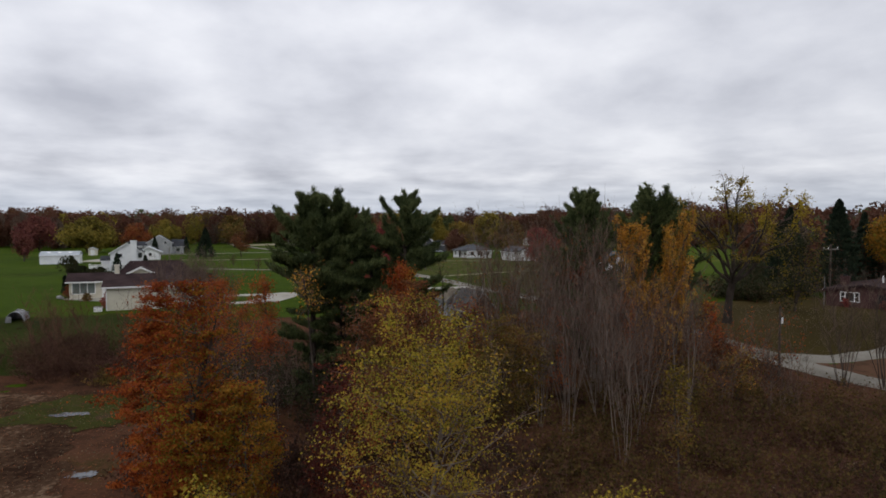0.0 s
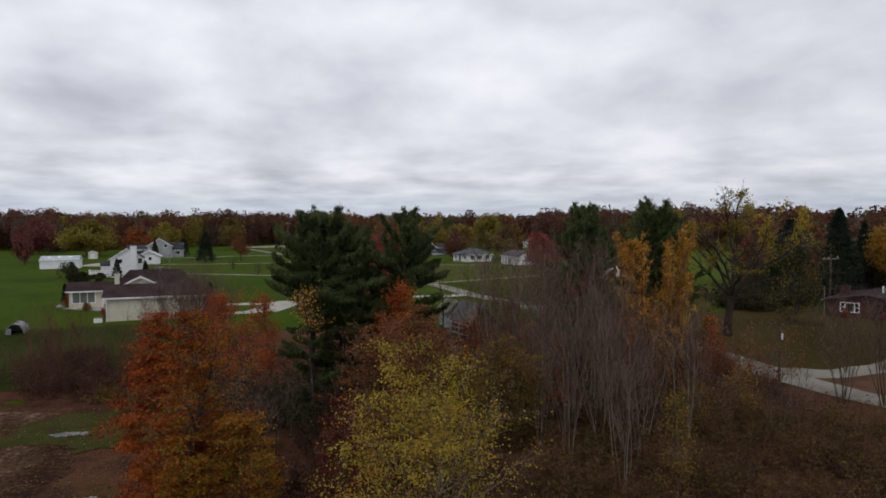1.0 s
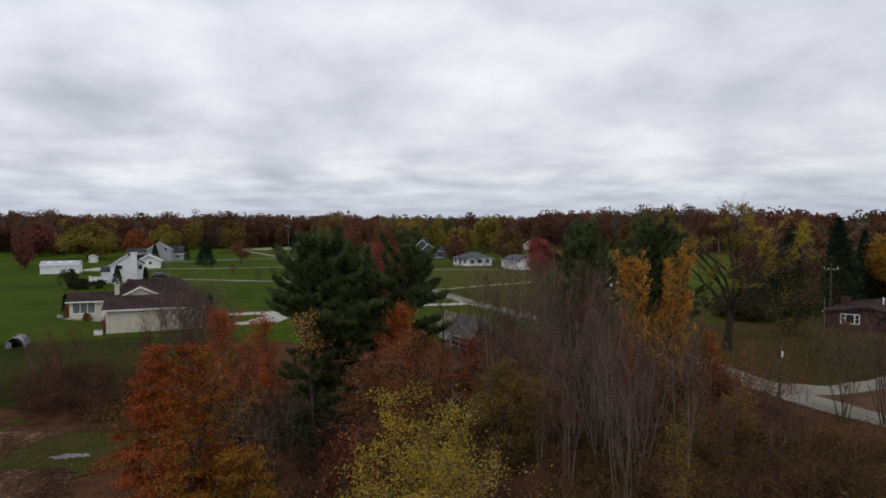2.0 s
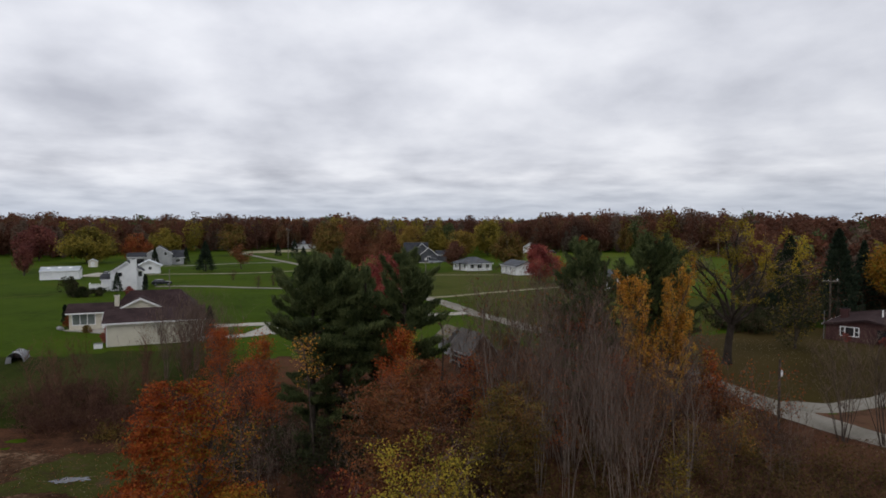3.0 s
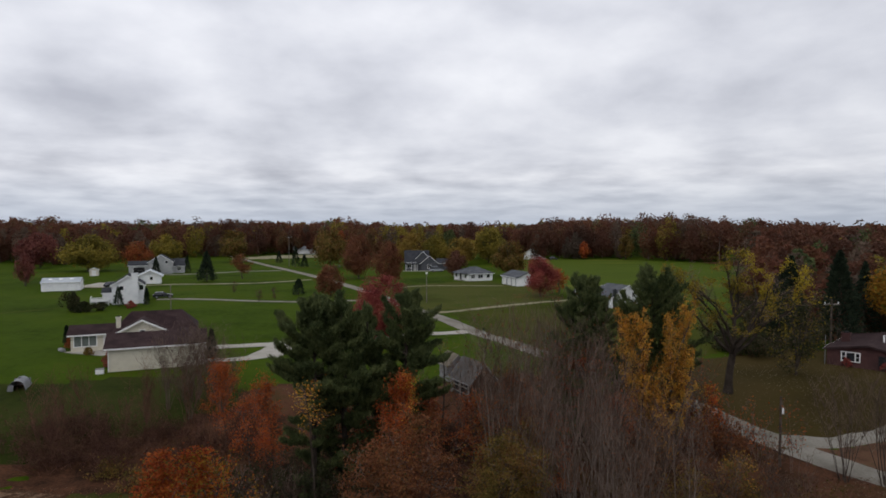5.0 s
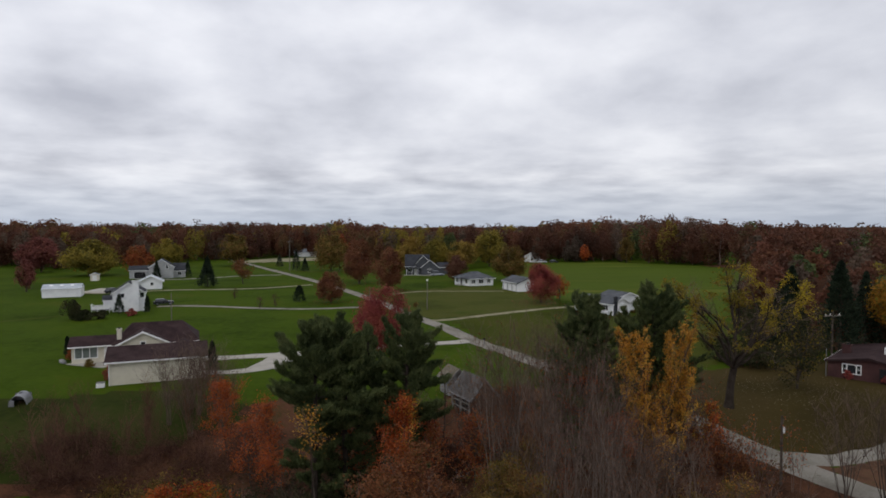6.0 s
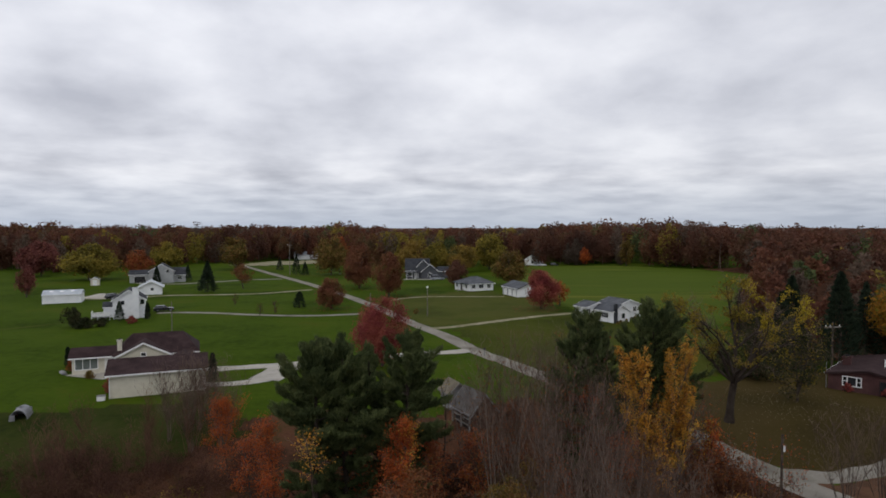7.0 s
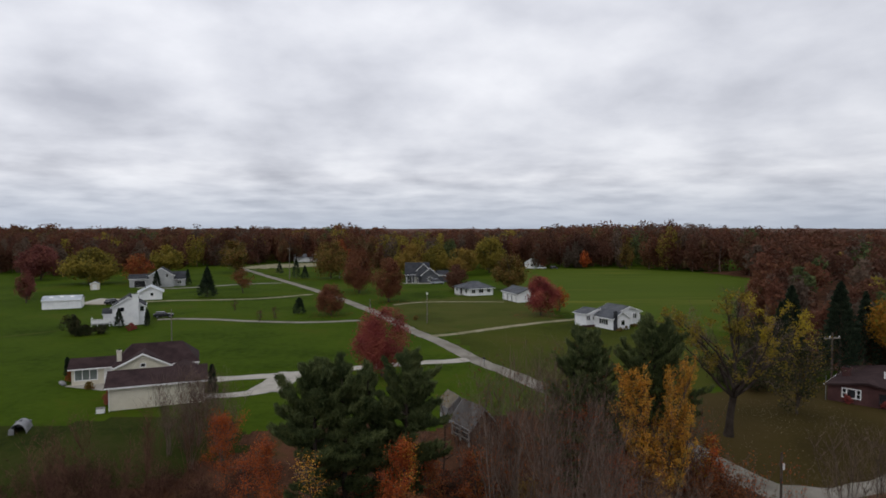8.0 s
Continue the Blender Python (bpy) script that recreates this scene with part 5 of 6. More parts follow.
for v in (3.5, 6.0):
    part("vent_pipe", tube_bm(5.2, v, 2.9, 3.75, 0.09, 0.09, 8), M_TRIM, br)

# weathered shed among the trees
ws = thing("shed", 2.8, 59.6, gz(4, 59.6) - 0.1, 30, "old weathered shed with red-brown gable and open side", "shed")
wing(ws, 0, 0, 2.7, 3.4, 2.2, 3.75, "v", M_REDBOARD, M_OLDROOF, 0.35, barge=M_OLDWOOD, fascia=M_OLDWOOD)
part("opening", box(-0.045, 0.35, 0.1, 0.02, 3.1, 1.95), M_DARK, ws)
for v in (0.1, 1.7, 3.3):
    part("post", box(-0.34, v - 0.07, -0.3, -0.2, v + 0.07, 2.0), M_PALEWOOD, ws)
for z in (0.75, 1.35):
    part("rail", box(-0.30, 0.1, z, -0.24, 3.3, z + 0.12), M_PALEWOOD, ws)
for k in range(9):
    part("board", box(0.05 + k * 0.29, -0.035, -0.2, 0.32 + k * 0.29, -0.004, 2.1 + (1.45 - abs(k - 4) * 0.33)), M_REDBOARD, ws)
lt = thing("shelter", 0.6, 65.6, gz(1, 66) - 0.1, 24, "small tan-roofed shelter behind the old shed", "shelter")
wing(lt, 0, 0, 2.2, 2.4, 1.9, 2.85, "v", M_OLDWOOD, M_TANROOF, 0.25, barge=M_PALEWOOD, fascia=M_PALEWOOD)
opening(lt, "front", 1.1, 0, 0.05, 1.0, 1.8, "door", trim=M_PALEWOOD, pane=M_OLDWOOD)

# far white building by the lane, and a white house at the wood
fw = thing("house", -92, 374, 0, 10, "low white building by the stubble field", "house")
wing(fw, 0, 0, 14, 9, 2.6, 4.6, "u", M_WHITE, M_METALROOF, 0.4)
fh = thing("house", 42, 318, 0, -20, "small white house at the edge of the woods", "house")
wing(fh, 0, 0, 8, 7, 3.0, 5.5, "v", M_WHITE, M_ROOFGR, 0.4)
opening(fh, "front", 4, 0, 1.0, 1.2, 1.2)

# calf hut of curved steel
hut = thing("animal_hut", -43.9, 62.2, gz(-43.9, 62.2), 20, "small curved galvanised animal hut on the grass", "hut")
bm = bmesh.new()
ringo, ringi = [], []
for v in (0.0, 2.2):
    for rr, store in ((0.85, ringo), (0.80, ringi)):
        store.append([bm.verts.new((rr * math.cos(math.pi * k / 14), v, -0.1 + rr * 1.45 * math.sin(math.pi * k / 14))) for k in range(15)])
for k in range(14):
    bm.faces.new((ringo[0][k], ringo[0][k + 1], ringo[1][k + 1], ringo[1][k]))
    bm.faces.new((ringi[0][k], ringi[0][k + 1], ringi[1][k + 1], ringi[1][k]))
    for s in (0, 1):
        bm.faces.new((ringo[s][k], ringo[s][k + 1], ringi[s][k + 1], ringi[s][k]))
part("shell", bm, M_GALV, hut)
part("back_panel", box(-0.75, 2.1, -0.1, 0.75, 2.16, 0.9), M_GALV, hut)
part("front_board", box(-0.76, 0.02, -0.1, -0.3, 0.07, 0.65), M_OLDWOOD, hut)
part("vent", box(-0.12, 1.0, 1.08, 0.12, 1.5, 1.26, 0.03), M_GALV, hut)


# ---- vehicles ----
def vehicle(x, y, yaw, paint, label, tall=1.5, length=4.5, name="car"):
    ob = thing(name, x, y, gz(x, y), yaw, label, "car")
    bm = bmesh.new()
    prof = [(-length / 2, 0.35), (-length / 2, 0.85), (-length * 0.46, 0.95), (length * 0.25, 0.95), (length * 0.48, 0.78), (length / 2, 0.35)]
    A, B = [bm.verts.new((a, -0.88, z)) for a, z in prof], [bm.verts.new((a, 0.88, z)) for a, z in prof]
    bm.faces.new(A)
    bm.faces.new(B)
    for i in range(len(A)):
        j = (i + 1) % len(A)
        bm.faces.new((A[i], A[j], B[j], B[i]))
    bmesh.ops.bevel(bm, geom=list(bm.edges), offset=0.06, segments=2, affect="EDGES")
    part("body", bm, paint, ob)
    bm = bmesh.new()
    lo = [(-length * 0.44, 0.94), (length * 0.22, 0.94)]
    hi = [(-length * 0.38, tall), (length * 0.06, tall)]
    P = [(*lo[0], 0.80), (*lo[1], 0.80), (*hi[1], 0.66), (*hi[0], 0.66)]
    A, B = [bm.verts.new((a, -w, z)) for a, z, w in P], [bm.verts.new((a, w, z)) for a, z, w in P]
    bm.faces.new(A)
    bm.faces.new(B)
    for i in range(4):
        j = (i + 1) % 4
        bm.faces.new((A[i], A[j], B[j], B[i]))
    part("windows", bm, M_GLASS, ob)
    part("roof_panel", box(-length * 0.37, -0.64, tall - 0.02, length * 0.05, 0.64, tall + 0.04, 0.02), paint, ob)
    for a in (-length * 0.3, length * 0.31):
        for s in (-0.80, 0.80):
            bm = bmesh.new()
            bmesh.ops.create_cone(bm, cap_ends=True, segments=16, radius1=0.34, radius2=0.34, depth=0.22, matrix=Matrix.Translation((a, s, 0.34)) @ Matrix.Rotation(radians(90), 4, "X"))
            w_ = part("wheel", bm, M_RUBBER, ob)
            bm = bmesh.new()
            bmesh.ops.create_cone(bm, cap_ends=True, segments=12, radius1=0.19, radius2=0.19, depth=0.24, matrix=Matrix.Translation((a, s, 0.34)) @ Matrix.Rotation(radians(90), 4, "X"))
            part("rim", bm, M_GALV, w_)
    return ob


vehicle(-91.8, 168.6, 70, M_CARDK, "dark car parked on the pad by the barn")
vehicle(-66.0, 143.0, 25, M_CARDK, "dark car parked beside the white house", 1.4, 4.4)
vehicle(-2.6, 228.6, 15, M_CARSILVER, "silver sport utility car before the slate-blue house", 1.95, 5.4)
vehicle(-110.5, 224.0, 75, M_CARDK, "dark car before the grey house")
vehicle(-114.0, 226.5, 70, M_CARRED, "dull red car on the grass")
vehicle(-106.5, 222.0, 80, M_CARWH, "white car before the grey house", 1.7, 4.8)
vehicle(50.0, 311.8, 5, M_CARWH, "white car parked at the edge of the field", 1.7, 4.8)
vehicle(56.5, 313.0, 5, M_CARDK, "dark car parked at the edge of the field", 1.6, 4.6)


# ---- poles and posts ----
def pole(x, y, top, label, r=0.12, arm=0.0, lamp=False, name="utility_pole", yaw=0, m=None):
    ob = thing(name, x, y, gz(x, y), yaw, label, "pole")
    h = top - gz(x, y)
    part("shaft", tube_bm(0, 0, -0.3, h, r, r * 0.75), m or M_POLE, ob)
    if arm:
        part("crossarm", box(-arm / 2, -0.07, h - 0.75, arm / 2, 0.07, h - 0.58), M_POLE, ob)
        for u in (-arm * 0.42, -arm * 0.15, arm * 0.42):
            part("insulator", tube_bm(u, 0, h - 0.58, h - 0.36, 0.05, 0.03, 8), M_TRIM, ob)
    if lamp:
        part("lamp_head", box(-0.2, -0.16, h - 0.12, 0.2, 0.2, h + 0.32, 0.05), M_TRIM, ob)
    return ob


pole(-51.0, 113.7, 5.9, "slim pale pole on the lawn", 0.09)
pole(-3.7, 134.5, 6.5, "yard pole with a white lamp head", 0.10, lamp=True)
pole(-64.1, 252.8, 13.0, "tall utility pole beside the lane", 0.15, arm=2.2, yaw=30)
pole(-43.3, 252.7, 10.0, "utility pole behind the maples", 0.14)
pole(-18.2, 149.8, 3.6, "short wooden pole at the lane", 0.10)
pole(50.8, 79.5, 7.4, "utility pole with a crossarm behind the brick house", 0.14, arm=2.4, yaw=10, m=M_BARK)
pole(47.0, 74.6, 3.6, "thin grey pole at the corner of the brick house", 0.045, m=M_GALV)
pp = pole(26.8, 47.9, 3.4, "dark wooden post with a white marker by the lane", 0.11, name="post", m=M_BARK)
part("marker", box(0.08, -0.05, 4.2, 0.24, 0.05, 4.7, 0.02), M_WHITE, pp)


def mailbox(x, y, yaw):
    ob = thing("mailbox", x, y, gz(x, y), yaw, "dark mailbox on a post beside the lane", "mailbox")
    part("post", box(-0.05, -0.05, -0.2, 0.05, 0.05, 1.05), M_OLDWOOD, ob)
    part("box", box(-0.12, -0.28, 1.05, 0.12, 0.28, 1.32, 0.06), M_DARK, ob)


mailbox(6.2, 93.0, 30)
mailbox(-19.5, 161.5, 30)


# ---- plants by place ----
# the near trees
tree("maple_tree", -11.2, 25.4, 7.8, 2.75, 0.12, L_ORANGE, 44000, 0.115, "bushy orange-red maple turning gold on one side", 0.16, 11, (L_AMBER, -0.4), 0.22, limbs=34, subs=6, fill=0.9, low=0.02, taper=0.9)
tree("maple_sapling", -8.0, 24.6, 3.6, 1.5, 0.15, L_AMBER, 11000, 0.11, "young amber maple beside the larger one", 0.08, 19, second=(L_ORANGE, 2.0), share=0.4, limbs=22, fill=0.7, low=0.08)
tree("poplar_tree", -0.6, 17.6, 8.2, 2.9, 0.38, L_YGREEN, 15500, 0.085, "slender tree with thinning yellow-green leaves", 0.11, 12, bark=M_PALE, limbs=40, subs=6, spread=0.16, fill=0.62, low=0.34, taper=1.0)
tree("russet_tree", -2.0, 31.5, 7.2, 3.9, 0.1, L_UMBER, 26000, 0.12, "wide russet-brown tree with dense fine twigs", 0.14, 13, stems=3, limbs=44, subs=6, fill=0.75, low=0.03)
tree("olive_shrub", 3.6, 37, 4.6, 3.0, 0.1, L_OLIVE, 14000, 0.125, "rounded olive-green shrub fading to brown", 0.09, 14, stems=3, limbs=30, fill=0.75, low=0.02)
tree("red_shrub", -3.9, 24.5, 4.4, 1.6, 0.1, L_WINE, 6500, 0.13, "dark red shrub under the poplar", 0.08, 15, second=(L_RUSSET, 1.0), share=0.4, stems=3, limbs=26, fill=0.7, low=0.02)
tree("yellow_shrub", -8.0, 19.5, 1.7, 1.5, 0.1, L_YGREEN, 2600, 0.13, "low yellow shrub below the maple", 0.05, 16, stems=3, limbs=18, fill=0.5)
tree("yellow_shrub", 5.6, 17.8, 2.2, 1.7, 0.15, L_YGREEN, 3000, 0.11, "small yellow-green shrub in the hollow", 0.05, 17, limbs=20, fill=0.5)
tree("yellow_sapling", 11.2, 27.9, 3.4, 1.1, 0.25, L_OLIVE, 1500, 0.13, "thin sapling with dull yellow leaves", 0.05, 18, second=(L_LIME, 0.5), share=0.35, limbs=20)
# pines
pine(-8.8, 41.0, 12.6, 3.5, "dark green white pine with spreading limbs", 21, 0.50, tufts=15000, whorls=11, broad=4.0, lean=-0.02)
pine(-6.7, 42.4, 12.9, 3.6, "dark white pine standing among the maples", 22, 0.42, tufts=12500, whorls=12, broad=3.0)
pine(-2.7, 44.0, 12.7, 3.6, "dark white pine with a ragged top", 23, 0.46, tufts=11000, whorls=11, broad=3.2, lean=0.02)
pine(-5.0, 46.0, 11.4, 3.0, "dark pine behind the others", 27, 0.40, tufts=6500, whorls=10, broad=2.4)
pine(11.7, 51.6, 13.0, 4.0, "tall dark pine by the lane", 24, 0.25, tufts=14000, whorls=18, broad=3.6, round_=True)
pine(18.8, 55.0, 12.4, 5.2, "dense dark pine behind the golden trees", 25, 0.25, tufts=17000, whorls=17, broad=4.5, round_=True)
# golden columns
tree("golden_tree", 15.9, 47.8, 12.7, 2.5, 0.2, L_YELLOW, 15000, 0.125, "upright golden-yellow tree with feathery tops", 0.12, 31, stems=5, lift=0.6, limbs=90, subs=4, lean=0.08, spread=0.10)
tree("golden_tree", 18.5, 48.6, 11.0, 1.4, 0.2, L_YELLOW, 8500, 0.125, "upright golden-yellow tree with feathery tops", 0.11, 32, stems=4, lift=0.6, limbs=72, subs=4, lean=0.08, spread=0.10)
tree("golden_tree", 17.0, 46.0, 6.0, 1.6, 0.15, L_YELLOW, 2600, 0.18, "small amber tree below the golden ones", 0.08, 33, second=(L_OLIVE, 1.0), share=0.4, limbs=24)
# reds and oranges of the middle belt
tree("coral_maple", -12.2, 43.4, 6.9, 1.5, 0.3, L_CORAL, 4050, 0.12, "coral-red young maple beside the pine", 0.08, 41, limbs=20)
tree("coral_maple", -18.6, 52, 6.0, 1.7, 0.3, L_CORAL, 4500, 0.12, "coral-red maple among bare saplings", 0.08, 42, limbs=20)
tree("coral_maple", -15.0, 47, 4.4, 2.2, 0.25, L_CORAL, 2850, 0.12, "thin coral-red tree over bare twigs", 0.08, 43, second=(L_RUSSET, 1.5), share=0.4, limbs=24)
tree("orange_maple", -3.0, 38.8, 8.0, 1.6, 0.4, L_CORAL, 7800, 0.12, "bright orange young maple below the pines", 0.09, 44, second=(L_YELLOW, 0.0), share=0.12, limbs=20)
tree("yellow_birch", -7.9, 38.2, 8.2, 1.1, 0.78, L_YELLOW, 520, 0.115, "thin tree with a few bright yellow leaves", 0.08, 45, limbs=22)
tree("orange_maple", 11.2, 51, 7.6, 1.8, 0.25, L_CORAL, 2700, 0.12, "orange-red maple behind the bare stems", 0.08, 46, second=(L_RUSSET, 2), share=0.5, limbs=20)
tree("orange_shrub", 23.2, 52.5, 3.6, 1.3, 0.2, L_CORAL, 1300, 0.17, "orange shrub at the edge of the lane", 0.06, 47, second=(L_YELLOW, 2), share=0.4, limbs=18)
tree("russet_tree", 2.4, 47, 4.6, 2.0, 0.2, L_RUSSET, 2600, 0.16, "small russet tree before the shed", 0.07, 48, limbs=22)
tree("russet_tree", 5.8, 52, 5.2, 1.6, 0.2, L_RUSSET, 1800, 0.16, "small russet tree beside the shed", 0.07, 49, limbs=22)
tree("bare_tree", -0.1, 51.8, 8.6, 1.9, 0.35, L_OLIVE, 90, 0.2, "thin leaning tree nearly bare", 0.11, 50, limbs=20)
tree("bare_tree", 3.0, 54.5, 9.0, 1.2, 0.4, L_OLIVE, 0, 0.2, "thin bare tree by the shed", 0.09, 51, limbs=16)
# the great half-bare tree on the lawn
spreading_tree(29.3, 62.2, 16.2, 4.6, "large half-bare tree with last yellow leaves", 61)
# bare saplings
rs = random.Random(5)
def spots_in(n, x0, x1, y0, y1):
    return [(rs.uniform(x0, x1), rs.uniform(y0, y1)) for _ in range(n)]
saplings("bare_saplings", spots_in(22, 3.5, 12.5, 39, 52), "tall bare grey saplings close together", M_PALE, 71, 7.0, 11.4, 5, "bare thicket", fan=0.18, twigs=17, r=0.018, leaf=L_UMBER, leaves_n=110, leaf_size=0.16)
saplings("bare_saplings", [(7.4, 34.8), (9.2, 30.5), (10.6, 33.5), (6.0, 36.5), (12.0, 36), (9.8, 37), (13.5, 33.5), (8.0, 39)], "clump of pale bare stems fanning upward", M_PALE, 72, 6.5, 9.6, 5, "bare thicket", fan=0.22, twigs=20, r=0.017)
saplings("bare_saplings", spots_in(22, 12.0, 20.5, 37, 51), "bare brown saplings beside the lane", M_TWIG, 73, 3.5, 6.6, 5, "bare thicket", fan=0.2, twigs=20, r=0.017, leaf=L_UMBER, leaves_n=260, leaf_size=0.15)
saplings("bare_saplings", [(30.3, 45.4), (32.9, 44.6)], "multi-stemmed bare tree at the lane", M_BARK, 74, 6.0, 8.6, 10, "bare trees at the lane", fan=0.3, r=0.026, twigs=18)
saplings("bare_saplings", [(-24.4, 60), (-22.2, 59), (-26.4, 58), (-23.4, 56), (-20.6, 56), (-25.6, 61.5)], "dense bare saplings before the cream garage", M_TWIG, 75, 5.2, 7.6, 10, "bare thicket", fan=0.3, twigs=24)
saplings("bare_saplings", spots_in(16, -34, -16, 48, 57), "bare twiggy saplings in the brush", M_BRUSH, 76, 3.0, 6.0, 5, "bare thicket", fan=0.3, twigs=18)
saplings("bare_saplings", spots_in(8, -14, -5, 33, 40), "bare grey saplings under the pines", M_TWIG, 77, 2.4, 4.2, 4, "bare thicket", fan=0.25)
# brush and undergrowth
thicket("brush", [(rs.uniform(-40, -16), rs.uniform(46.5, 54), rs.uniform(1.3, 2.6), rs.uniform(1.4, 2.4)) for _ in range(38)], L_MAROON, 81, "purple-brown leafless brush along the clearing", 420, 0.11, M_BRUSH, "brush")
thicket("olive_bush", [(rs.uniform(-26, -14), rs.uniform(42, 47), rs.uniform(1.0, 1.8), rs.uniform(0.9, 1.5)) for _ in range(10)], L_OLIVE, 82, "low olive bush in the brush", 900, 0.15, None, "low bushes")
thicket("undergrowth", [(rs.uniform(4, 27), rs.uniform(22, 49), rs.uniform(1.0, 2.6), rs.uniform(1.2, 2.1)) for _ in range(76)], L_MOSS, 83, "tangled olive-brown undergrowth on the wood floor", 420, 0.14, M_BRUSH, "undergrowth")
# darker wood and leaves here put the shade under the trees into colour
thicket("undergrowth", [(rs.uniform(-14, 5), rs.uniform(20, 54), rs.uniform(1.0, 2.8), rs.uniform(1.2, 2.1)) for _ in range(64)], L_MAROON, 84, "tangled undergrowth coloured dark for the shade beneath the trees", 420, 0.14, M_DARKBARK_SHADE, "undergrowth")
thicket("undergrowth", [(rs.uniform(14, 36), rs.uniform(24, 43), rs.uniform(0.5, 1.4), rs.uniform(0.9, 1.6)) for _ in range(40)], L_MAROON, 85, "low dark undergrowth over fallen leaves", 300, 0.13, M_BRUSH, "undergrowth")

thicket("lane_brush", [(rs.uniform(19, 35), rs.uniform(31, 44), rs.uniform(0.9, 2.0), rs.uniform(1.0, 1.7)) for _ in range(30)], L_MOSS, 86, "grey-brown brush beside the gravel lane", 260, 0.13, M_BRUSH, "undergrowth")
saplings("orange_saplings", [(24.4, 47.0), (27.3, 46.8), (25.6, 49.0), (22.8, 48.6)], "thin sapling with a few dull orange leaves", M_TWIG, 68, 3.4, 5.0, 3, "saplings at the lane", leaf=L_CORAL, leaves_n=130, leaf_size=0.13, fan=0.2, twigs=12)
saplings("thin_saplings", spots_in(7, 17, 30, 33, 44), "thin bare saplings beside the lane", M_TWIG, 78, 2.0, 4.0, 3, "bare thicket", fan=0.3, twigs=12)
tree("russet_tree", 8.4, 41.5, 4.6, 1.6, 0.2, L_RUSSET, 2200, 0.15, "russet young tree among bare saplings", 0.07, 55, limbs=22)
tree("russet_tree", 12.6, 44.0, 5.4, 1.7, 0.2, L_RUSSET, 2400, 0.15, "russet-orange young tree among bare saplings", 0.07, 56, second=(L_CORAL, 1.0), share=0.3, limbs=22)
tree("olive_shrub", 6.4, 44.5, 3.4, 1.8, 0.1, L_OLIVE, 2600, 0.14, "olive shrub among bare saplings", 0.07, 57, stems=3, limbs=22, fill=0.4)
tree("olive_shrub", 16.0, 39.0, 1.8, 1.8, 0.1, L_OLIVE, 2400, 0.14, "olive shrub beside the lane brush", 0.06, 58, stems=3, limbs=20, fill=0.4)
tree("olive_shrub", 20.5, 41.5, 1.4, 1.6, 0.1, L_OLIVE, 2200, 0.14, "olive shrub beside the lane brush", 0.06, 59, second=(L_YELLOW, 1.0), share=0.2, stems=3, limbs=20, fill=0.4)
saplings("bare_saplings", [(1.8, 53.2), (-1.6, 54.0), (4.4, 53.0)], "bare dark saplings before the shed", M_TWIG, 70, 4.5, 7.0, 5, "bare thicket", fan=0.25, twigs=18)
saplings("bare_saplings", [(6.8, 54.5), (8.7, 53.6), (9.8, 55.2), (9.2, 57.5), (11.0, 60.5), (7.8, 58.5), (10.6, 57.0)], "tall bare brown trees beside the lane", M_TWIG, 69, 8.0, 11.0, 5, "bare thicket", fan=0.22, twigs=13)
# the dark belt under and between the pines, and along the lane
# dark wood on this brush stands in for shade between the pines
thicket("undergrowth", [(rs.uniform(-13, -1), rs.uniform(38, 49), rs.uniform(2.2, 4.2), rs.uniform(1.4, 2.2)) for _ in range(16)], L_DUSK, 87, "tall tangle of brush with pine shade in its dark colours", 520, 0.15, M_DARKBARK_SHADE, "undergrowth")
thicket("undergrowth", [(rs.uniform(13, 22), rs.uniform(50, 57), rs.uniform(2.0, 3.8), rs.uniform(1.2, 1.9)) for _ in range(12)], L_RUSSET, 88, "tall russet brush hiding the lane", 620, 0.16, M_BRUSH, "undergrowth")
thicket("undergrowth", [(rs.uniform(20.4, 24.8), rs.uniform(49.5, 53.5), rs.uniform(2.0, 3.3), rs.uniform(1.1, 1.7)) for _ in range(10)] + [(22.6 + 0.55 * k, 53.8 - 0.22 * k + rs.uniform(-0.4, 0.4), rs.uniform(2.0, 2.9), rs.uniform(1.0, 1.4)) for k in range(4)], L_UMBER, 90, "brown brush hiding the lane", 560, 0.15, M_BRUSH, "undergrowth")
saplings("bare_saplings", spots_in(9, 13, 23, 50, 58), "bare brown saplings along the lane", M_TWIG, 79, 4.5, 7.5, 6, "bare thicket", fan=0.25, twigs=18, leaf=L_RUSSET, leaves_n=200, leaf_size=0.16)
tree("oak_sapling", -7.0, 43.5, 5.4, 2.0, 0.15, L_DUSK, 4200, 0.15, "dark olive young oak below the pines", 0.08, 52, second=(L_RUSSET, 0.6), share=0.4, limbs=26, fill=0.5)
tree("oak_sapling", -1.0, 45.5, 4.8, 1.8, 0.15, L_RUSSET, 3600, 0.15, "russet young oak below the pines", 0.08, 53, limbs=24, fill=0.5)
tree("orange_maple", 21.4, 55.5, 5.2, 1.6, 0.2, L_CORAL, 3300, 0.12, "orange young maple beside the lane", 0.07, 54, second=(L_RUSSET, 2.0), share=0.4, limbs=20)


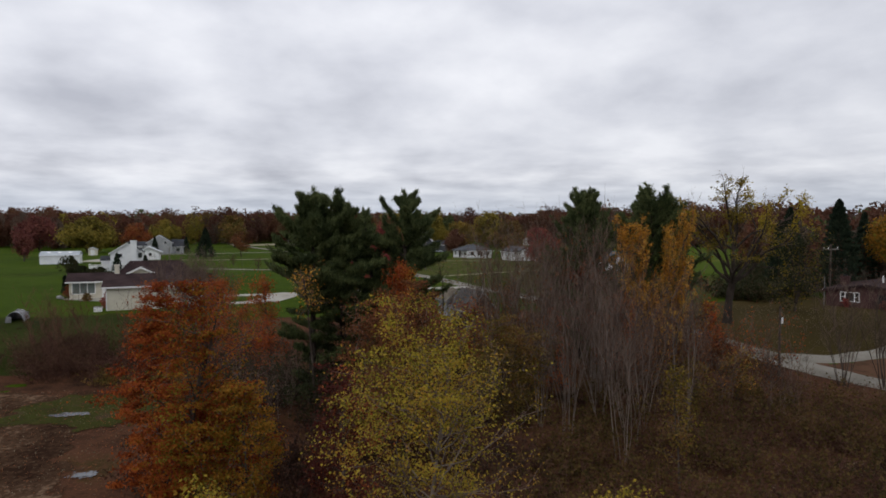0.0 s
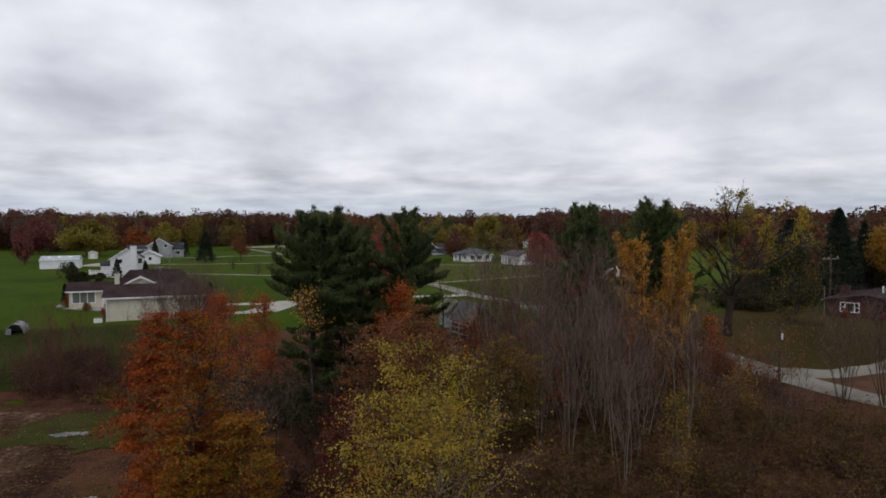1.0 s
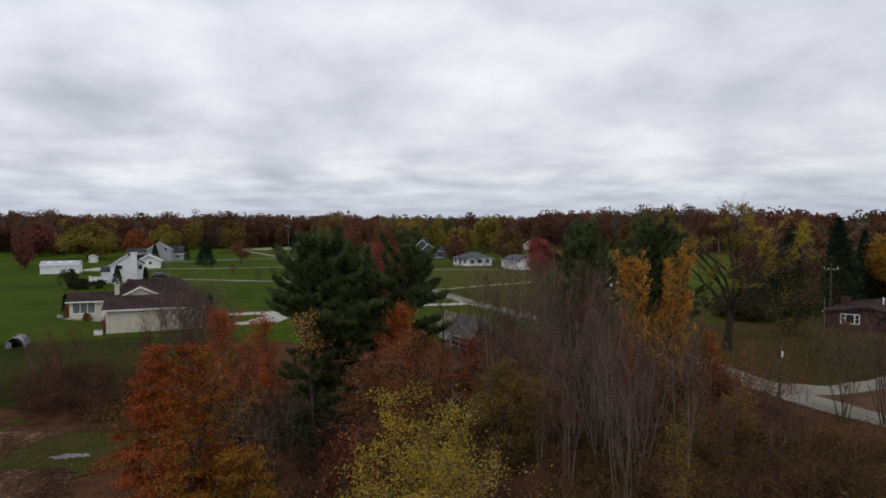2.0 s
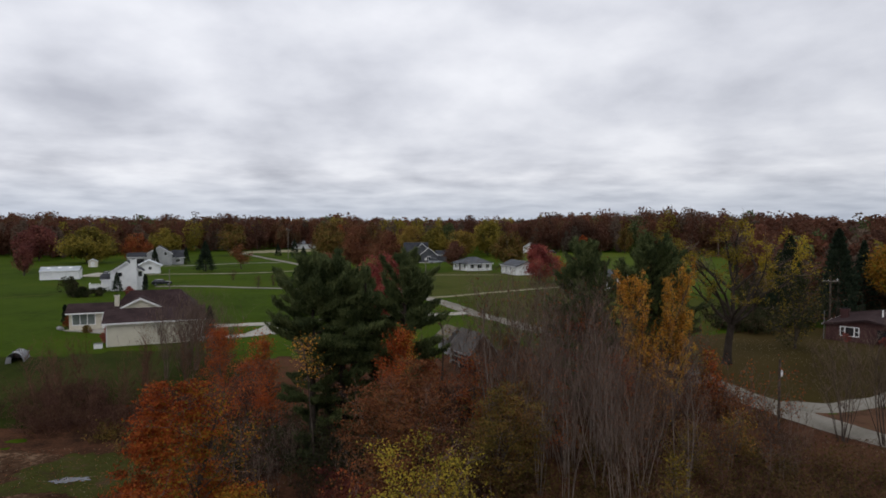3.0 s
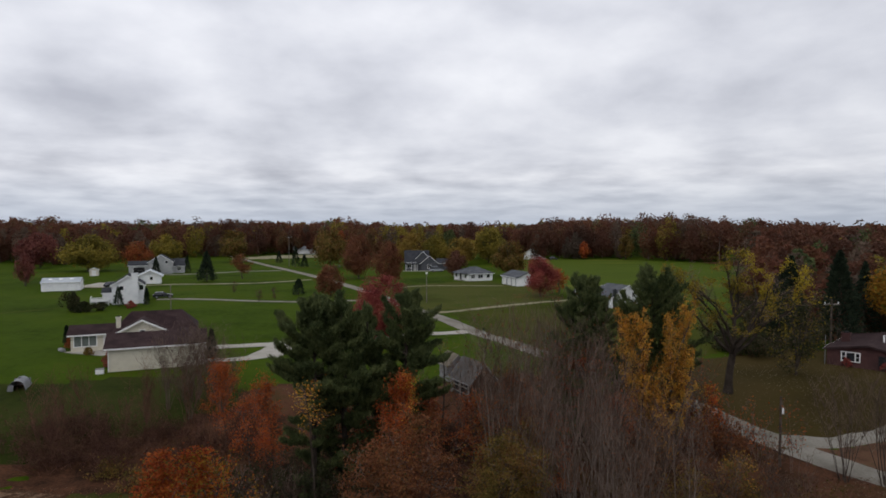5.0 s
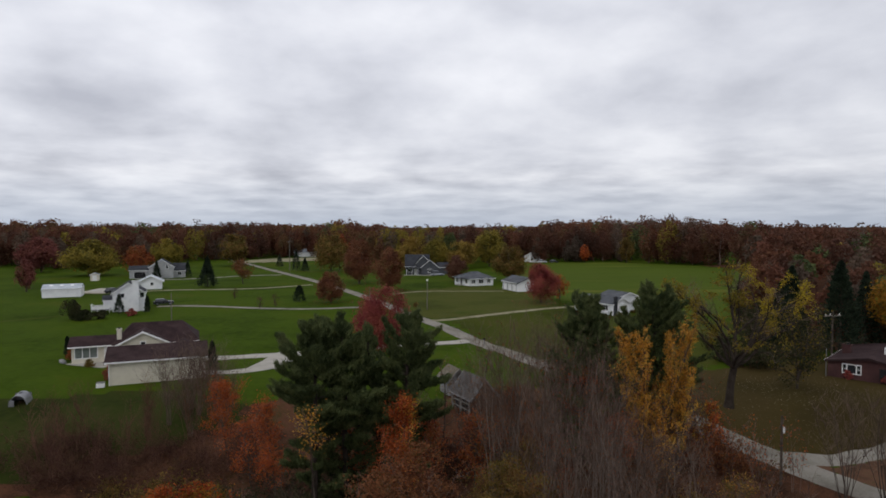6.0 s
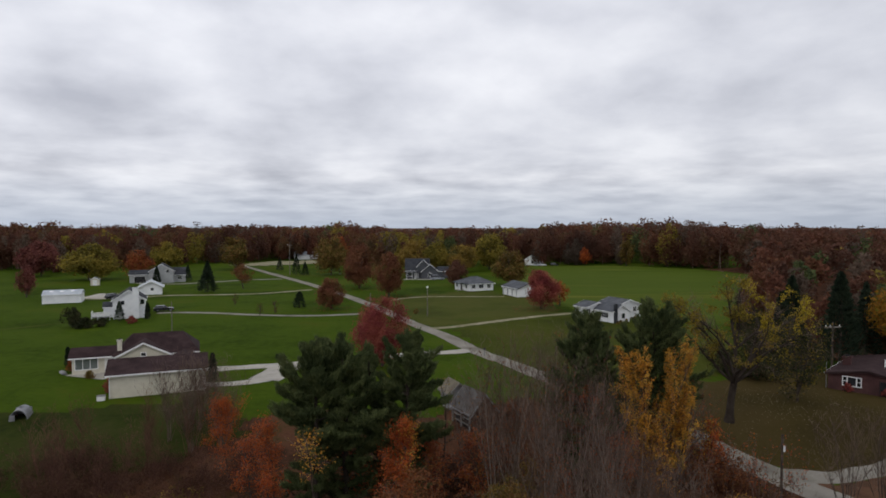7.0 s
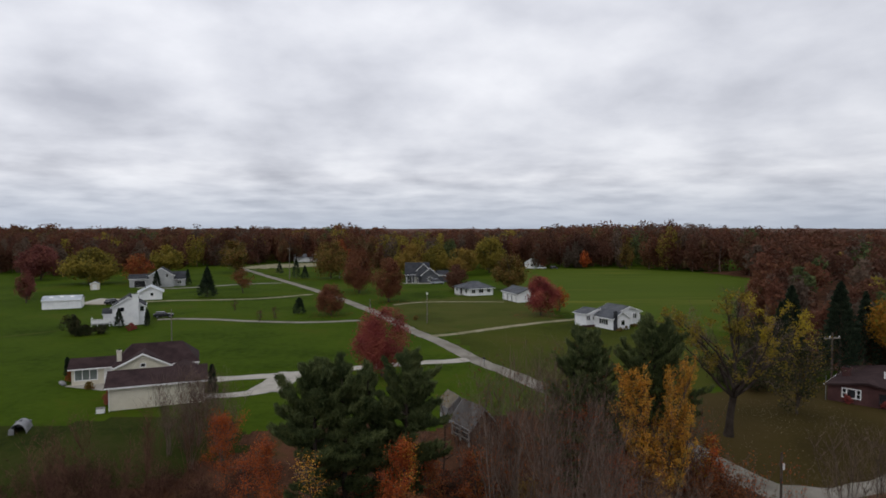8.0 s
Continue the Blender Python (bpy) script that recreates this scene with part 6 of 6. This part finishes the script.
# scrub along the foot of the near woods
edge_line = [(49.5, 92.5), (55, 104), (60.5, 118), (72, 142), (84, 164)]
edge_spots = []
for k in range(30):
    f = k / 30 * 3.999
    a, b = edge_line[int(f)], edge_line[int(f) + 1]
    edge_spots.append((a[0] + (b[0] - a[0]) * (f % 1) + rs.uniform(-1.5, 2.0), a[1] + (b[1] - a[1]) * (f % 1) + rs.uniform(-2, 2), rs.uniform(2.0, 4.6), rs.uniform(1.7, 2.6)))
edge_spots += [(rs.uniform(38, 51), rs.uniform(79, 91), rs.uniform(2.0, 4.2), rs.uniform(1.6, 2.5)) for _ in range(14)]
thicket("edge_scrub", edge_spots, L_DUSK, 89, "dark olive scrub at the foot of the woods", 330, 0.32, M_BRUSH, "edge scrub")


def fallen_leaves(ring, n, seed, material, size, label):
    """Fallen leaves lying on the ground inside a box of the plan."""
    rng = np.random.default_rng(seed)
    x0, x1, y0, y1 = ring
    X, Y = rng.uniform(x0, x1, n), rng.uniform(y0, y1, n)
    Z = np.array([gz(a, b) + 0.10 * noise.noise((a * 0.11, b * 0.11, 3.0)) + 0.07 for a, b in zip(X, Y)])
    C = np.stack([X, Y, Z + rng.random(n) * 0.05], axis=1)
    V, F = leaf_quads(C, size, rng, 0.0, 0.8, face=np.tile(np.array((0, 0, 1.0)), (n, 1)), loose=0.4, pointed=True)
    tagged(part("fallen_leaves", mesh_of("fallen_leaves", V, F, material), None), label, "fallen leaves", kind="stuff")


fallen_leaves((8, 38, 22, 46), 24000, 91, L_MAROON, 0.10, "brown fallen leaves scattered over the wood floor")
fallen_leaves((12, 38, 24, 46), 5000, 92, L_STRAW, 0.09, "pale straw-coloured leaves and dead grass")
fallen_leaves((-34, -10, 18, 44), 3000, 93, L_STRAW, 0.08, "pale dead grass and leaves over the mud")
fallen_leaves((-34, -10, 18, 44), 6000, 94, L_UMBER, 0.09, "brown fallen leaves scattered over the mud")
for x, y, r_, m_ in ((-8.8, 86.5, 6.5, L_RED), (-27.3, 146.5, 5, L_BRICK), (22.5, 146.4, 6, L_RED), (-27.4, 196.5, 7, L_BRICK), (-15.8, 173.3, 6, L_RUSSET), (29.4, 62.2, 9, L_STRAW), (40.2, 68.5, 6, L_STRAW)):
    fallen_leaves((x - r_, x + r_, y - r_, y + r_), 700, int(200 + x), m_, 0.11, "fallen leaves lying under a tree")
# yard trees
round_tree(-8.8, 86.5, 9.6, 4.2, L_RED, "round crimson maple beside the lane", 101, 6500, 0.22, name="crimson_maple")
round_tree(-27.3, 146.5, 7.4, 3.3, L_RUST, "round russet tree on the lawn", 102, 2600, 0.3)
round_tree(23.4, 146.4, 9.2, 4.2, L_RED, "round crimson maple by the three-bay garage", 103, 4000, 0.28, name="crimson_maple")
round_tree(-27.4, 196.5, 13.8, 6.0, L_RUST, "tall rounded russet maple by the lane", 104, 3400, 0.4)
round_tree(-15.8, 173.3, 12.2, 4.4, L_RUST, "tall russet-brown maple by the lane", 105, 3000, 0.38)
round_tree(-47, 252.7, 15.0, 8.0, L_OLIVE, "broad olive-green tree across the lane", 106, 3600, 0.65)
round_tree(-65.0, 196.6, 8.0, 3.6, L_UMBER, "small thin brown yard tree", 107, 900, 0.36, 0.26, dense=0.4)
round_tree(-97.7, 285.6, 14.5, 7.5, L_OLIVE, "wide olive-yellow willow at the lane's far end", 108, 3600, 0.75, name="willow_tree")
round_tree(-132.8, 227.2, 12.8, 10.0, L_WILLOW, "wide yellow willow behind the barn", 109, 5200, 0.7, name="willow_tree")
round_tree(-117.0, 233.0, 10.8, 5.0, L_RUSSET, "orange-brown tree beside the willow", 110, 2400, 0.5)
round_tree(-129.3, 285.8, 12.4, 7.5, L_WILLOW, "yellow tree behind the grey house", 111, 3200, 0.75, name="willow_tree")
round_tree(-163.5, 246.6, 13.6, 8.2, L_PLUM, "dark crimson tree at the edge of the woods", 112, 3600, 0.7, name="crimson_maple")
round_tree(-117.9, 171.4, 8.8, 2.5, L_PLUM, "small russet tree on the grass by the barn", 113, 1900, 0.42)
round_tree(4.3, 203.0, 8.6, 4.0, L_WOODR, "rounded brown tree beside the ranch house", 114, 2400, 0.45)
round_tree(22.4, 206, 11.5, 6.0, L_OLIVE, "dark olive tree behind the garage", 115, 3600, 0.55)
round_tree(21, 284, 16.0, 9.0, L_WILLOW, "broad yellow-green tree before the woods", 117, 3800, 0.75, name="willow_tree")
round_tree(-14, 268, 13.5, 7.0, L_OCHRE, "golden tree behind the slate-blue house", 118, 3000, 0.7)
round_tree(-4, 276, 13.0, 6.5, L_WILLOW, "yellow tree behind the slate-blue house", 119, 2600, 0.7)
round_tree(8, 270, 11.5, 6.5, L_OCHRE, "orange-gold tree behind the ranch house", 120, 2600, 0.7)
round_tree(29.2, 153.2, 6.0, 2.4, L_CORAL, "thin orange tree beside the crimson maple", 121, 700, 0.35, dense=0.5)
round_tree(72.4, 314, 9.0, 3.0, L_CORAL, "small bright orange tree at the woods", 122, 900, 0.6)
round_tree(93, 311, 12.5, 4.5, L_OLIVE, "pale olive tree at the edge of the field", 123, 1800, 0.6)
round_tree(-58, 340, 14, 6.5, L_RUSSET, "russet tree by the far building", 124, 2000, 0.8)
round_tree(63.0, 84.5, 11.0, 4.2, L_AMBER, "golden tree behind the brick house", 125, 3000, 0.32, 0.42, dense=0.9)
tree("viburnum_tree", 40.0, 69.0, 11.0, 3.8, 0.1, L_DUSK, 4200, 0.22, "thinly leaved grey tree with yellow patches", 0.16, 126, second=(L_LIME, 1.2), share=0.35, stems=3, limbs=40)
for i, (x, y) in enumerate([(-53.4, 155.1), (-41.4, 136.4), (-39.2, 140.8)]):
    round_tree(x, y, 2.9, 1.1, L_MAROON, "young thin tree on the lawn", 130 + i, 120, 0.16, name="young_tree", dense=0.1)
spruce(-72.2, 185.6, 9.4, 3.5, "dark spruce on the grass", 141, count=4600, size=0.55)
spruce(-94.0, 223.2, 6.0, 1.8, "small dark spruce by the grey house", 142, count=1200)
spruce(-101, 213.8, 6.2, 1.9, "grey-green spruce before the grey house", 143, count=1500)
spruce(-61.4, 252.8, 8.5, 2.6, "dark spruce beside the lane", 144, count=1500)
spruce(-75.5, 279.4, 6.0, 2.0, "small dark spruce beside the lane", 145, count=1100)
spruce(-57.5, 251.5, 5.5, 2.2, "small dark spruce beside the lane", 146, count=1100)
spruce(-35.5, 149.2, 4.0, 1.9, "rounded dark evergreen on the lawn", 148, count=1600, size=0.35, blunt=0.5, name="evergreen_shrub", category="shrub")
spruce(-68.6, 128.2, 4.2, 1.35, "blue-green spruce against the white house", 149, count=1500, size=0.32)
spruce(-63.8, 130.6, 3.6, 0.75, "narrow dark cedar at the white house", 150, count=1100, size=0.3, blunt=0.45, name="cedar_tree", category="cedar")
spruce(-29.5, 77.2, 3.8, 0.75, "narrow dark cedar beside the garage", 151, count=1500, size=0.24, blunt=0.5, name="cedar_tree", category="cedar")
spruce(-53.4, 86.0, 2.8, 0.62, "narrow dark cedar by the cream house", 152, count=1100, size=0.24, blunt=0.5, name="cedar_tree", category="cedar")
spruce(56.0, 86.0, 13.5, 3.6, "tall dark spruce behind the brick house", 153, count=7500, size=0.42, blunt=0.7)
spruce(48.5, 87.5, 10.5, 2.8, "dark ragged spruce at the edge of the woods", 156, count=5200, size=0.4, blunt=0.75)
spruce(52.0, 91.0, 12.5, 3.2, "dark ragged spruce at the edge of the woods", 157, count=6000, size=0.42, blunt=0.7)
spruce(62.0, 89.5, 11.8, 3.2, "dark spruce behind the brick house", 154, count=3600, size=0.45)
spruce(66.0, 86.0, 10.5, 3.0, "dark blue-green spruce behind the brick house", 155, count=3000, size=0.45)


def yard_bush(x, y, h, r, leaf, label, seed, count=700, size=0.2):
    rng = np.random.default_rng(seed)
    ob = plant_at("yard_bush", x, y, label, "shrub")
    V, F = tubes([r_ for k in range(8) for r_ in bend(np.zeros(3), np.array((math.cos(k), math.sin(k), 1.2)) / 1.6, h * 0.8, 3, 0.025, rng, 0.15, 0.05)], 4)
    tagged(part("branchwork", mesh_of("branchwork", V, F, M_BARK), None, ob), kind="stuff")
    V, F = leaf_quads(crown_points(rng, count, r, 0.02, h), size, rng, 0.0, 0.8)
    part("foliage", mesh_of("foliage", V, F, leaf), None, ob)


yard_bush(-64.6, 125.4, 1.6, 1.2, L_RED, "crimson bush before the white house", 161, 900)
yard_bush(-73.8, 120.2, 4.0, 2.0, L_DUSK, "dark evergreen bush on the lawn", 162, 1800, 0.3)
yard_bush(-70.6, 119.2, 2.2, 2.0, L_DUSK, "dark spreading juniper on the lawn", 163, 1400, 0.28)
yard_bush(-68.4, 120.8, 1.8, 1.8, L_DUSK, "dark spreading juniper on the lawn", 164, 1200, 0.28)
yard_bush(-40.0, 72.4, 2.0, 0.9, L_RED, "crimson bush at the corner of the garage", 165, 900, 0.16)
yard_bush(-46.4, 79.4, 1.1, 0.7, L_OLIVE, "clipped grey-green bush by the patio", 166, 600, 0.16)
yard_bush(-51.0, 83.2, 1.9, 0.9, L_RUSSET, "brown bush at the corner of the cream house", 167, 700, 0.18)
yard_bush(-6.4, 138.8, 1.3, 0.6, L_OLIVE, "small bush by the lane", 168, 300, 0.2)
yard_bush(-48.0, 108.0, 0.9, 0.7, L_OLIVE, "small bush on the lawn", 169, 300, 0.2)
yard_bush(48.6, 73.2, 1.2, 0.7, L_RED, "small red bush by the brick wall", 170, 500, 0.16)
yard_bush(51.4, 70.4, 1.2, 0.7, L_RED, "small red bush by the brick wall", 171, 500, 0.16)
for i, (x, y) in enumerate([(36.0, 124.4), (38.0, 126.8), (40.5, 129.5)]):
    yard_bush(x, y, 0.9, 0.8, L_OLIVE, "low dark bush by the split-level house", 172 + i, 350, 0.2)
